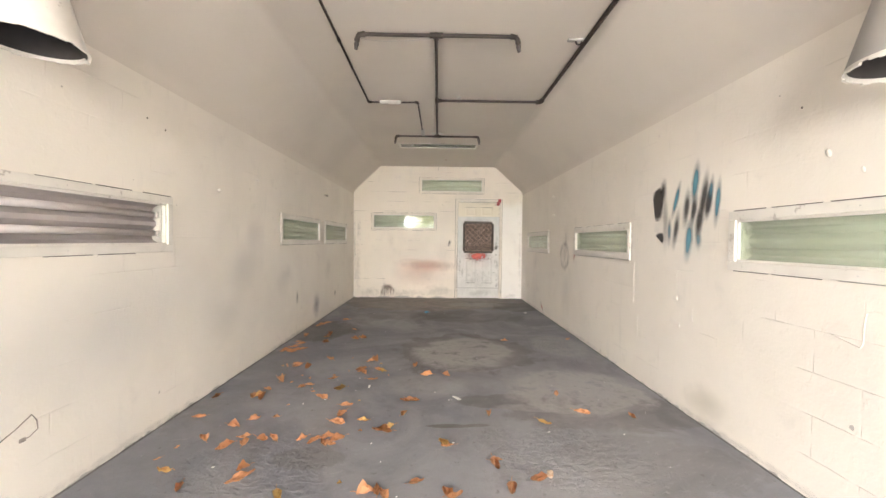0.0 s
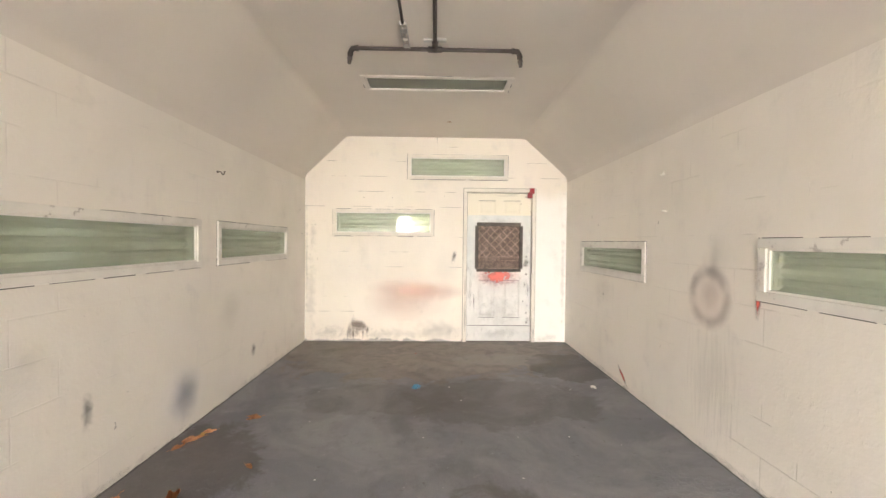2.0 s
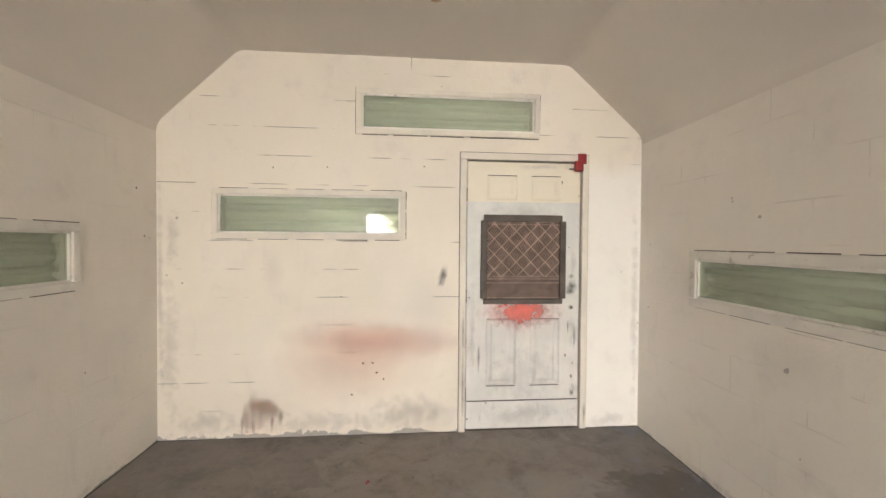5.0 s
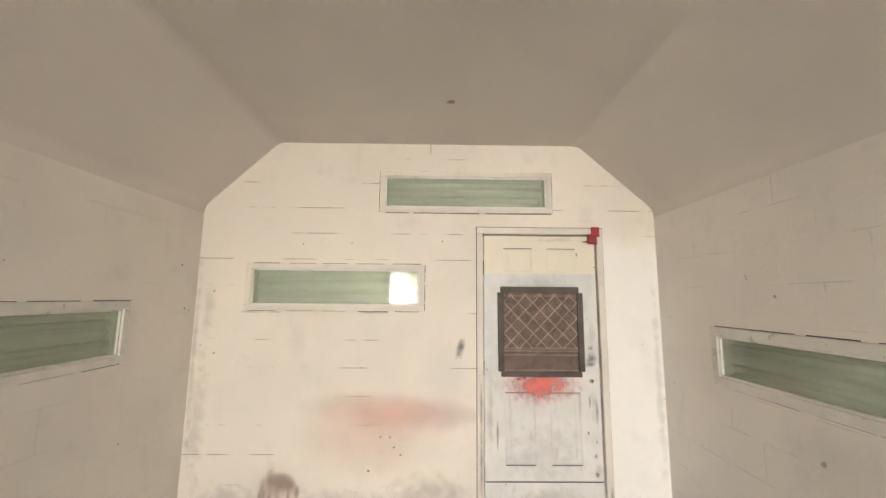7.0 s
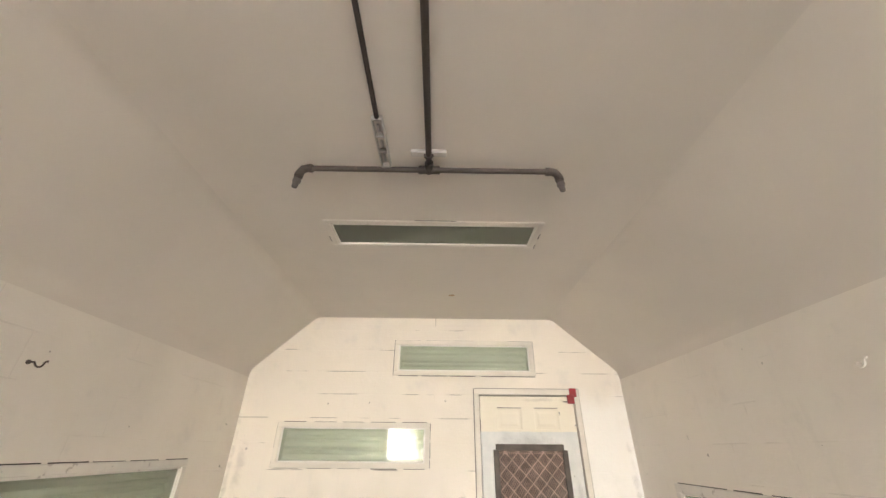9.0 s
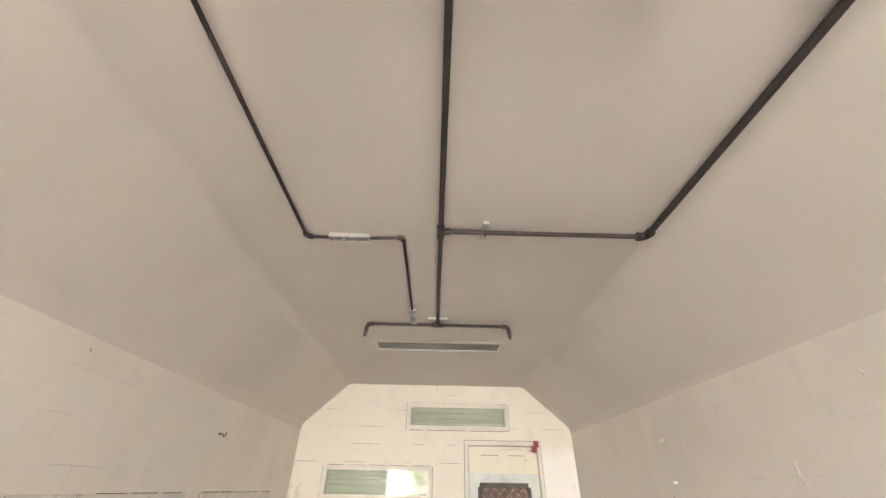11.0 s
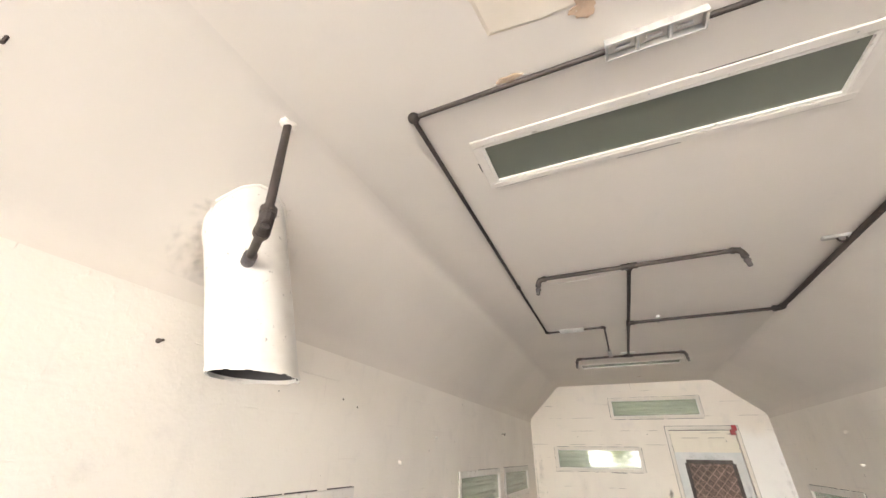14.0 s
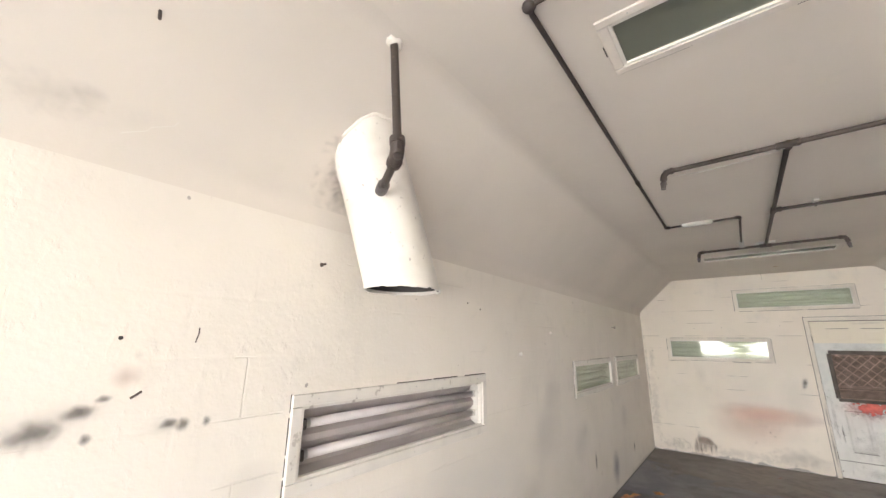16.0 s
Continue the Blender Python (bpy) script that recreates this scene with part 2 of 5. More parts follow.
def simple(name, base, rough=0.5, metal=0.0, vary=0.15, scale=25.0, bump=0.15, worn=None):
    """A plain surface with grain and blotches; worn: a second colour in small uneven spots."""
    m = Nodes(name, rough, metal)
    v = m.coords.outputs["Object"]
    n1, n2 = m.noise(v, scale * 0.25, 4), m.noise(v, scale, 4, 0.65)
    dark = tuple(c * (1 - 2 * vary) for c in base)
    col = m.mix(m.step(n1, 0.35, 0.7), base, dark)
    col = m.mix(m.math("MULTIPLY", m.step(n2, 0.5, 0.8), 0.5), col, dark)
    if worn:
        col = m.mix(m.step(n2, 0.62, 0.66), col, worn)
    m.color(col)
    m.rough(m.math("ADD", rough - 0.08, m.math("MULTIPLY", n2, 0.16)))
    m.bump(n2, bump, 0.004)
    return m.mat


def glass_pane(name="greenish_glass", tint=(0.90, 0.95, 0.86), dust=(0.63, 0.66, 0.565), film=0.24):
    m = Nodes(name, 0.02)
    nt = m.nt
    clear = nt.nodes.new("ShaderNodeBsdfTransparent")
    clear.inputs["Color"].default_value = (*tint, 1)
    shine = nt.nodes.new("ShaderNodeBsdfGlossy")
    shine.inputs["Roughness"].default_value = 0.02
    facing = nt.nodes.new("ShaderNodeLayerWeight")
    facing.inputs["Blend"].default_value = 0.5
    gloss = m.math("ADD", 0.035, m.math("MULTIPLY", m.math("POWER", facing.outputs["Facing"], 5.0), 0.9))
    dusty = nt.nodes.new("ShaderNodeBsdfDiffuse")
    dusty.inputs["Color"].default_value = (*dust, 1)
    v = m.coords.outputs["Object"]
    dirt = m.math("ADD", film, m.math("MULTIPLY", m.step(m.noise(m.place(v, (0, 0, 0), (0, 0, 0), (1, 1, 1)), 2.2, 4, 0.5), 0.35, 0.8), 0.06))
    a, b = nt.nodes.new("ShaderNodeMixShader"), nt.nodes.new("ShaderNodeMixShader")
    m.put(a.inputs[0], dirt)
    nt.links.new(clear.outputs[0], a.inputs[1])
    nt.links.new(dusty.outputs[0], a.inputs[2])
    m.put(b.inputs[0], gloss)
    nt.links.new(a.outputs[0], b.inputs[1])
    nt.links.new(shine.outputs[0], b.inputs[2])
    nt.links.new(b.outputs[0], nt.nodes["Material Output"].inputs["Surface"])
    return m.mat


def overspray(name, base, dense=1.0, core=0.15, wobble=0.5, scale=9.0, drips=False, flat=False):
    """Sprayed or splashed paint that fades out towards the edge of its patch."""
    m = Nodes(name, 0.6)
    g = m.coords.outputs["Generated"]
    o = m.coords.outputs["Object"]
    c = m.place(g, (0.5, 0.5, 0.5), (0, 0, 0), (0.5, 0.5, 0.5))
    sep = m.nt.nodes.new("ShaderNodeSeparateXYZ")
    m.put(sep.inputs[0], c)
    d = m.math("SQRT", m.math("ADD", m.math("POWER", m.math("ABSOLUTE", sep.outputs[2 if flat else 0]), 2.0), m.math("POWER", m.math("ABSOLUTE", sep.outputs[1]), 2.0)))
    if flat:
        d = m.math("MULTIPLY", d, 0.7)
    n = m.noise(m.place(o, (0, 0, 0), (0, 0, 0), (0.3, 7.0, 1) if drips else (1, 1, 1)), scale, 5, 0.6)
    d = m.math("ADD", d, m.math("MULTIPLY", m.math("SUBTRACT", n, 0.5), wobble))
    mask = m.math("SUBTRACT", 1.0, m.step(d, core, 0.92))
    if not flat:
        mask = m.math("MULTIPLY", mask, m.math("SUBTRACT", 1.0, m.step(m.length(c), 0.9, 1.45)))
    m.color(m.mix(m.noise(o, 30, 3), base, tuple(x * 0.75 for x in base)))
    m.soft_edge(m.math("MULTIPLY", mask, dense))
    return m.mat


def ring_spray(name, base, dense):
    m = Nodes(name, 0.6)
    c = m.place(m.coords.outputs["Generated"], (0.5, 0.5, 0.0), (0, 0, 0), (0.5, 0.5, 1))
    o = m.coords.outputs["Object"]
    sep = m.nt.nodes.new("ShaderNodeSeparateXYZ")
    m.put(sep.inputs[0], c)
    d = m.math("SQRT", m.math("ADD", m.math("POWER", m.math("ABSOLUTE", sep.outputs[0]), 2.0), m.math("POWER", m.math("ABSOLUTE", sep.outputs[1]), 2.0)))
    n = m.noise(o, 5, 4)
    off = m.math("ABSOLUTE", m.math("SUBTRACT", d, 0.66))
    mask = m.math("SUBTRACT", 1.0, m.step(off, 0.0, 0.26))
    mask = m.math("MULTIPLY", mask, m.step(n, 0.25, 0.6))
    m.color(m.mix(m.step(n, 0.4, 0.6), base, (0.40, 0.32, 0.29)))
    m.soft_edge(m.math("MULTIPLY", mask, dense))
    return m.mat


def leaf_material():
    m = Nodes("dry_leaf", 0.7)
    info = m.nt.nodes.new("ShaderNodeObjectInfo")
    v = m.coords.outputs["Object"]
    col = m.mix(info.outputs["Random"], (0.70, 0.37, 0.19), (0.56, 0.26, 0.12))
    col = m.mix(m.math("GREATER_THAN", info.outputs["Random"], 0.86), col, (0.62, 0.40, 0.14))
    col = m.mix(m.step(m.noise(v, 40, 4), 0.45, 0.75), col, (0.36, 0.14, 0.055))
    m.color(col)
    m.bump(m.noise(v, 90, 3), 0.4, 0.003)
    return m.mat


def leaf_light(name):
    """Thin living leaves: part of the light comes through them, yellow-green."""
    m = Nodes(name, 0.55)
    n = m.noise(m.coords.outputs["Object"], 3.0, 3)
    m.color(m.mix(n, (0.13, 0.16, 0.04), (0.20, 0.19, 0.05)))
    through_leaf = m.nt.nodes.new("ShaderNodeBsdfTranslucent")
    through_leaf.inputs["Color"].default_value = (0.42, 0.40, 0.09, 1)
    mixer = m.nt.nodes.new("ShaderNodeMixShader")
    mixer.inputs[0].default_value = 0.45
    m.nt.links.new(m.bsdf.outputs[0], mixer.inputs[1])
    m.nt.links.new(through_leaf.outputs[0], mixer.inputs[2])
    m.nt.links.new(mixer.outputs[0], m.nt.nodes["Material Output"].inputs["Surface"])
    return m.mat


def flat_white_coat():
    m = Nodes("white_sheet_metal", 0.38)
    v = m.coords.outputs["Object"]
    n1, n2 = m.noise(v, 6, 4), m.noise(v, 28, 5, 0.65)
    col = m.mix(m.step(n1, 0.4, 0.75), (0.72, 0.69, 0.64), (0.62, 0.585, 0.54))
    col = m.mix(m.step(n2, 0.64, 0.70), col, (0.36, 0.33, 0.31))
    m.color(col)
    m.bump(m.math("ADD", n1, m.math("MULTIPLY", n2, 0.3)), 0.3, 0.01)
    return m.mat


def door_paint():
    """Thin white paint over grey steel, with dirt and chips; the top band was painted again in cream."""
    m = Nodes("chipped_door_paint", 0.5)
    v = m.coords.outputs["Object"]
    sep = m.nt.nodes.new("ShaderNodeSeparateXYZ")
    m.put(sep.inputs[0], v)
    big = m.noise(v, 3.5, 5, 0.6)
    col = m.mix(m.step(big, 0.35, 0.7), (0.77, 0.755, 0.725), (0.66, 0.65, 0.625))
    streak = m.noise(m.place(v, (0, 0, 0), (0, 0, 0), (0.6, 1, 3)), 9, 5, 0.65)
    col = m.mix(m.math("MULTIPLY", m.step(streak, 0.58, 0.78), 0.5), col, (0.40, 0.39, 0.38))
    band = m.math("MULTIPLY", m.step(sep.outputs[2], 0.9, 1.15), m.step(big, 0.25, 0.6))
    col = m.mix(m.math("MULTIPLY", band, 0.5), col, (0.60, 0.625, 0.61))
    top = m.math("GREATER_THAN", sep.outputs[2], m.math("ADD", 1.732, m.math("MULTIPLY", m.math("SUBTRACT", big, 0.5), 0.02)))
    col = m.mix(top, col, (0.80, 0.74, 0.62))
    chips = m.math("GREATER_THAN", m.noise(m.place(v, (3, 0, 0)), 17, 3, 0.5), 0.735)
    col = m.mix(chips, col, (0.22, 0.205, 0.195))
    m.color(col)
    m.bump(m.math("SUBTRACT", m.noise(v, 30, 4), m.math("MULTIPLY", chips, 0.6)), 0.3, 0.004)
    return m.mat


SIDE_TURN = (radians(90), 0, radians(90))
M = {
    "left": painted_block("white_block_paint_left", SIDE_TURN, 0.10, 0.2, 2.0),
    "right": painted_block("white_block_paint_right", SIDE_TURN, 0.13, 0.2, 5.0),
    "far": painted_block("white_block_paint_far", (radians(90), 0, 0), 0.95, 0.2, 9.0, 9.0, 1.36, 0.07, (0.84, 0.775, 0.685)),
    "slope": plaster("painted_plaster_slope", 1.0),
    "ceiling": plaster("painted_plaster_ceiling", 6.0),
    "floor": concrete_floor(),
    "ground": simple("outdoor_asphalt", (0.19, 0.18, 0.165), 0.8, 0, 0.12, 4.0),
    "trim": simple("white_trim_paint", (0.80, 0.765, 0.71), 0.45, 0, 0.06, 14.0, 0.2, (0.52, 0.48, 0.44)),
    "ceiling_trim": simple("off_white_ceiling_trim", (0.76, 0.71, 0.65), 0.5, 0, 0.06, 12.0, 0.2),
    "casing": simple("cream_casing_paint", (0.79, 0.735, 0.65), 0.5, 0, 0.07, 10.0, 0.2),
    "reflector": simple("enamelled_reflector", (0.74, 0.72, 0.70), 0.35, 0, 0.06, 8.0, 0.05),
    "housing": simple("grey_white_housing", (0.70, 0.70, 0.67), 0.5, 0, 0.08, 8.0, 0.1),
    # Unglazed box: tubes and reflector greyed to carry the shade of its overhang.
    "recess_grey_tube": simple("shade_greyed_tube", (0.65, 0.605, 0.59), 0.4, 0, 0.08, 12.0, 0.05),
    "recess_grey": simple("shade_greyed_reflector", (0.50, 0.455, 0.44), 0.5, 0, 0.1, 12.0, 0.1),
    # Dulled: shade inside the unlit ceiling boxes put into reflector and tubes.
    "dim": simple("shade_dark_reflector", (0.25, 0.255, 0.24), 0.5, 0, 0.1, 8.0, 0.1),
    "tube": simple("fluorescent_tube_glass", (0.80, 0.79, 0.78), 0.22, 0, 0.03, 6.0, 0.02),
    "cap": simple("aluminium_cap", (0.55, 0.54, 0.52), 0.4, 0.8, 0.1, 20.0),
    "socket": simple("white_plastic", (0.72, 0.69, 0.64), 0.45, 0, 0.08, 20.0),
    "soot": simple("scorched_socket", (0.10, 0.09, 0.085), 0.7, 0, 0.2, 20.0),
    "glass": glass_pane(),
    # Dark film stands in for the shade behind the ceiling panes.
    "dark_glass": glass_pane("shade_dark_glass", (0.55, 0.60, 0.51), (0.255, 0.27, 0.22), 0.62),
    "pipe": simple("dark_primed_steel", (0.058, 0.044, 0.038), 0.6, 0.0, 0.2, 30.0, 0.25, (0.10, 0.075, 0.06)),
    "nozzle": simple("dull_grey_nozzle", (0.12, 0.105, 0.10), 0.5, 0.2, 0.15, 40.0),
    "galv": simple("galvanised_steel", (0.62, 0.60, 0.57), 0.45, 0.3, 0.15, 25.0, 0.2),
    "duct": flat_white_coat(),
    "worn_duct": simple("worn_grey_duct_metal", (0.40, 0.38, 0.36), 0.45, 0.2, 0.12, 9.0, 0.2, (0.72, 0.69, 0.65)),
    "duct_in": simple("dark_sooty_metal", (0.075, 0.068, 0.066), 0.6, 0.3, 0.2, 15.0, 0.3),
    "door": door_paint(),
    "grille_frame": simple("brown_angle_iron", (0.115, 0.095, 0.08), 0.6, 0.3, 0.2, 30.0, 0.3),
    "grille_back": simple("dusty_filter_backing", (0.19, 0.155, 0.14), 0.85, 0, 0.2, 60.0, 0.4),
    "mesh": simple("dull_expanded_metal", (0.44, 0.33, 0.28), 0.5, 0.4, 0.2, 60.0, 0.2),
    "copper": simple("coppery_worn_wire", (0.72, 0.54, 0.45), 0.5, 0.2, 0.2, 60.0, 0.2),
    "red": simple("red_enamel", (0.36, 0.025, 0.03), 0.4, 0, 0.15, 25.0),
    "iron": simple("rusty_iron", (0.14, 0.11, 0.095), 0.7, 0.4, 0.25, 60.0, 0.4),
    "steel": simple("pale_steel", (0.60, 0.58, 0.55), 0.4, 0.6, 0.1, 30.0),
    "bark": simple("grey_brown_bark", (0.16, 0.125, 0.10), 0.9, 0, 0.2, 20.0, 0.6),
    "foliage": leaf_light("yellow_green_foliage"),
    "grime": simple("dark_joint_bead", (0.15, 0.14, 0.132), 0.9, 0, 0.2, 20.0, 0.4),
    "leaf": leaf_material(),
    "blue": simple("blue_plastic_scrap", (0.10, 0.30, 0.48), 0.45, 0, 0.2, 30.0),
    "paper": simple("white_paper_scrap", (0.78, 0.77, 0.74), 0.8, 0, 0.06, 30.0),
    "peel": simple("bare_plaster_patch", (0.60, 0.44, 0.31), 0.85, 0, 0.18, 30.0, 0.5, (0.70, 0.62, 0.52)),
    "patch": simple("yellowed_filler", (0.76, 0.685, 0.575), 0.75, 0, 0.05, 10.0, 0.4),
    "old_wire": simple("dull_brown_wire", (0.33, 0.285, 0.25), 0.6, 0, 0.3, 40.0, 0.2, (0.2, 0.15, 0.12)),
    "run": simple("thick_wall_paint", (0.83, 0.78, 0.71), 0.5, 0, 0.04, 30.0, 0.1),
    "filler": simple("white_filler_blob", (0.82, 0.78, 0.72), 0.6, 0, 0.04, 30.0, 0.3),
    "hole": simple("dark_hole", (0.07, 0.06, 0.055), 0.9, 0, 0.2, 60.0),
}


# ---- mesh helpers ----
def part(name, bm, material, parent=None, label="", smooth=False):
    """Link a bmesh as ONE mesh object, under a thing or a part."""
    me = bpy.data.meshes.new(name)
    bmesh.ops.recalc_face_normals(bm, faces=bm.faces[:])
    bm.to_mesh(me)
    bm.free()
    for p in me.polygons:
        p.use_smooth = smooth
    if material is not None:
        me.materials.append(material)
    ob = new(name, me)
    if parent is not None:
        ob.parent = parent
    if label:
        ob["label"] = label
    return ob


def thing(name, at, label, category, group="", kind=""):
    ob = new(name)
    ob.empty_display_size = 0.1
    ob.matrix_world = at if isinstance(at, Matrix) else Matrix.Translation(at)
    return tagged(ob, label, category, group, kind)


def box(lo, hi, bevel=0.0, bm=None, segments=1):
    bm = bm or bmesh.new()
    lo, hi = Vector(lo), Vector(hi)
    made = bmesh.ops.create_cube(bm, size=1.0, matrix=Matrix.Translation((lo + hi) / 2) @ Matrix.Diagonal((*(hi - lo), 1)))
    if bevel:
        edges = list({e for v in made["verts"] for e in v.link_edges})
        bmesh.ops.bevel(bm, geom=edges, offset=bevel, segments=segments, affect="EDGES", profile=0.5)
    return bm


def rod(a, b, r, bm=None, sides=12, r2=None):
    """A round bar from a to b."""
    bm = bm or bmesh.new()
    a, b = Vector(a), Vector(b)
    turn = (b - a).to_track_quat("Z", "Y").to_matrix().to_4x4()
    bmesh.ops.create_cone(bm, cap_ends=True, segments=sides, radius1=r, radius2=r if r2 is None else r2, depth=(b - a).length,
                          matrix=Matrix.Translation((a + b) / 2) @ turn)
    return bm


def ball(at, r, bm=None, squash=(1, 1, 1)):
    bm = bm or bmesh.new()
    bmesh.ops.create_uvsphere(bm, u_segments=12, v_segments=8, radius=r, matrix=Matrix.Translation(at) @ Matrix.Diagonal((*squash, 1)))
    return bm


def bend(points, r, sides=12, bm=None):
    """A round tube along points, closed at both ends."""
    bm = bm or bmesh.new()
    pts = [Vector(p) for p in points]
    rings, side = [], None
    for n, p in enumerate(pts):
        ahead = (pts[min(n + 1, len(pts) - 1)] - pts[max(n - 1, 0)]).normalized()
        if side is None:
            side = ahead.orthogonal().normalized()
        side = (side - ahead * side.dot(ahead)).normalized()
        up = ahead.cross(side)
        rings.append([bm.verts.new(p + r * (math.cos(2 * math.pi * k / sides) * side + math.sin(2 * math.pi * k / sides) * up)) for k in range(sides)])
    for one, two in zip(rings, rings[1:]):
        for k in range(sides):
            bm.faces.new((one[k], one[(k + 1) % sides], two[(k + 1) % sides], two[k]))
    bm.faces.new(rings[0][::-1])
    bm.faces.new(rings[-1])
    return bm


def corner(a, p, b, r, steps=6):
    """Points of a rounded corner at p between the ways to a and b."""
    a, p, b = Vector(a), Vector(p), Vector(b)
    one, two = p + (a - p).normalized() * r, p + (b - p).normalized() * r
    return [(1 - s) ** 2 * one + 2 * s * (1 - s) * p + s * s * two for s in [n / steps for n in range(steps + 1)]]


def slab(name, us, vs, holes, put_point, depth, material, cell=0.0):
    """A wall or ceiling with rectangular holes right through it. put_point(u, v, d) gives the place d behind the face."""
    cut_u = sorted({*us, *(u for h in holes for u in h[:2])})
    cut_v = sorted({*vs, *(v for h in holes for v in h[2:])})
    inside = lambda i, j: any(h[0] <= (cut_u[i] + cut_u[i + 1]) / 2 <= h[1] and h[2] <= (cut_v[j] + cut_v[j + 1]) / 2 <= h[3] for h in holes)
    bm, grid = bmesh.new(), {}

    def vert(i, j, d):
        if (i, j, d) not in grid:
            grid[i, j, d] = bm.verts.new(put_point(cut_u[i], cut_v[j], depth * d))
        return grid[i, j, d]

    solid = {(i, j) for i in range(len(cut_u) - 1) for j in range(len(cut_v) - 1) if not inside(i, j)}
    for i, j in solid:
        for d in (0, 1):
            bm.faces.new([vert(i, j, d), vert(i + 1, j, d), vert(i + 1, j + 1, d), vert(i, j + 1, d)])
        for (p, q), (di, dj) in ((((i, j), (i, j + 1)), (-1, 0)), (((i + 1, j), (i + 1, j + 1)), (1, 0)),
                                 (((i, j), (i + 1, j)), (0, -1)), (((i, j + 1), (i + 1, j + 1)), (0, 1))):
            if (i + di, j + dj) not in solid:
                bm.faces.new([vert(*p, 0), vert(*q, 0), vert(*q, 1), vert(*p, 1)])
    return tagged(part(name, bm, material), kind="structure")


# ---- the shell ----
ROUND = 0.06
LEFT_RAIL, RIGHT_RAIL, FAR_RAIL, TOP_RAIL = 0.047, 0.055, 0.042, 0.038
# light boxes: centre along the wall, centre height, width, height (outer edge of the frame)
LEFT_BOXES = [(1.697, 1.302, 1.405, 0.36), (4.80, 1.33, 1.40, 0.36), (6.412, 1.33, 1.405, 0.36)]
RIGHT_BOXES = [(1.435, 1.230, 1.405, 0.352), (3.99, 1.226, 1.41, 0.345), (6.488, 1.208, 1.405, 0.35)]
FAR_BOXES = [(-0.716, 1.616, 1.365, 0.36), (0.284, 2.374, 1.365, 0.335)]
TOP_BOXES = [(0.040, 1.463, 1.32, 0.322), (-0.007, 6.036, 1.325, 0.33)]


def cut(b, rail):
    return (b[0] - b[2] / 2 + rail, b[0] + b[2] / 2 - rail, b[1] - b[3] / 2 + rail, b[1] + b[3] / 2 - rail)


DOOR = (0.42, 1.30, 2.035)      # left and right edge of the leaf, top
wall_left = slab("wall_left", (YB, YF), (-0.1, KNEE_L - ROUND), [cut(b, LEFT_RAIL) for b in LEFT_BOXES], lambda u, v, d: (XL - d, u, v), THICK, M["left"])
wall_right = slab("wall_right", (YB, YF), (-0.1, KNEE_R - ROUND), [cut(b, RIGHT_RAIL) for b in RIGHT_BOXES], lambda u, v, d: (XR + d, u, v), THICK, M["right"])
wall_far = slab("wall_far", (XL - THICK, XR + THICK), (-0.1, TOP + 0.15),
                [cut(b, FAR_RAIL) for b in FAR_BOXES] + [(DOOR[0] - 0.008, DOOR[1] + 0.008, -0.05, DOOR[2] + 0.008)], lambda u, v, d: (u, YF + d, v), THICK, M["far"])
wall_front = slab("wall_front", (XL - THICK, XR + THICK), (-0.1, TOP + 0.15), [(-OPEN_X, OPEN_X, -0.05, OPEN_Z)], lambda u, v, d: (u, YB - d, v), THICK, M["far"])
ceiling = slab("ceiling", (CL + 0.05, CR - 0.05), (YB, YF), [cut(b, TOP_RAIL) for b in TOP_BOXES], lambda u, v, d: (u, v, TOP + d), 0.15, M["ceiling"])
tagged(wall_left, "white painted block wall with grey smudges", "wall")
tagged(wall_right, "white painted block wall with sprayed marks", "wall")
tagged(wall_far, "white painted block wall with open joints", "wall")
tagged(wall_front, "white painted wall round the open front", "wall")
tagged(ceiling, "smooth off-white painted ceiling", "ceiling")


def slope(name, x_wall, knee, x_top, sign):
    """The slanted strip between a side wall and the ceiling, with soft, rounded transitions."""
    low = corner((x_wall, 0, knee - 1), (x_wall, 0, knee), (x_top, 0, TOP), ROUND, 7)
    high = corner((x_wall, 0, knee), (x_top, 0, TOP), (0, 0, TOP), 0.05, 5)
    profile = low + high
    bm = bmesh.new()
    ys = [YB, YF]
    inner = [[bm.verts.new((p.x, y, p.z)) for p in profile] for y in ys]
    for k in range(len(profile) - 1):
        bm.faces.new((inner[0][k], inner[0][k + 1], inner[1][k + 1], inner[1][k]))
    back = [(x_wall + sign * 0.001, knee - ROUND), (x_wall + sign * THICK, knee - ROUND), (x_wall + sign * THICK, TOP + 0.15), (x_top - sign * 0.05, TOP + 0.15), (x_top - sign * 0.05, TOP + 0.001)]
    outer = [[bm.verts.new((x, y, z)) for x, z in back] for y in ys]
    for k in range(len(back) - 1):
        bm.faces.new((outer[0][k], outer[0][k + 1], outer[1][k + 1], outer[1][k]))
    for end in (0, 1):
        bm.faces.new([bm.verts.new(v.co) for v in inner[end] + outer[end][::-1]])
    ob = part(name, bm, M["slope"], smooth=True)
    return tagged(ob, "smooth sloping painted plaster below the ceiling", "ceiling", kind="structure")


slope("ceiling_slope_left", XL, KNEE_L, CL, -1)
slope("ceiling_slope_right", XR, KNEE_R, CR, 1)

floor = part("floor", box((XL - THICK, YB - THICK, -0.12), (XR + THICK, YF + THICK, 0.0)), M["floor"])
tagged(floor, "worn grey concrete floor with stains", "floor", kind="structure")
ground = part("ground", box((-400, -800, -0.6), (400, YB - THICK - 0.002, -0.03)), M["ground"])
tagged(ground, "worn grey asphalt ground outside the open front", "ground", kind="structure")

# Added out of view: bounces sun inwards and whitens the pane reflection.
wall_garden = part("wall_garden", box((-14, -10.0, -0.1), (14, -9.8, 2.1), 0.02), M["run"])
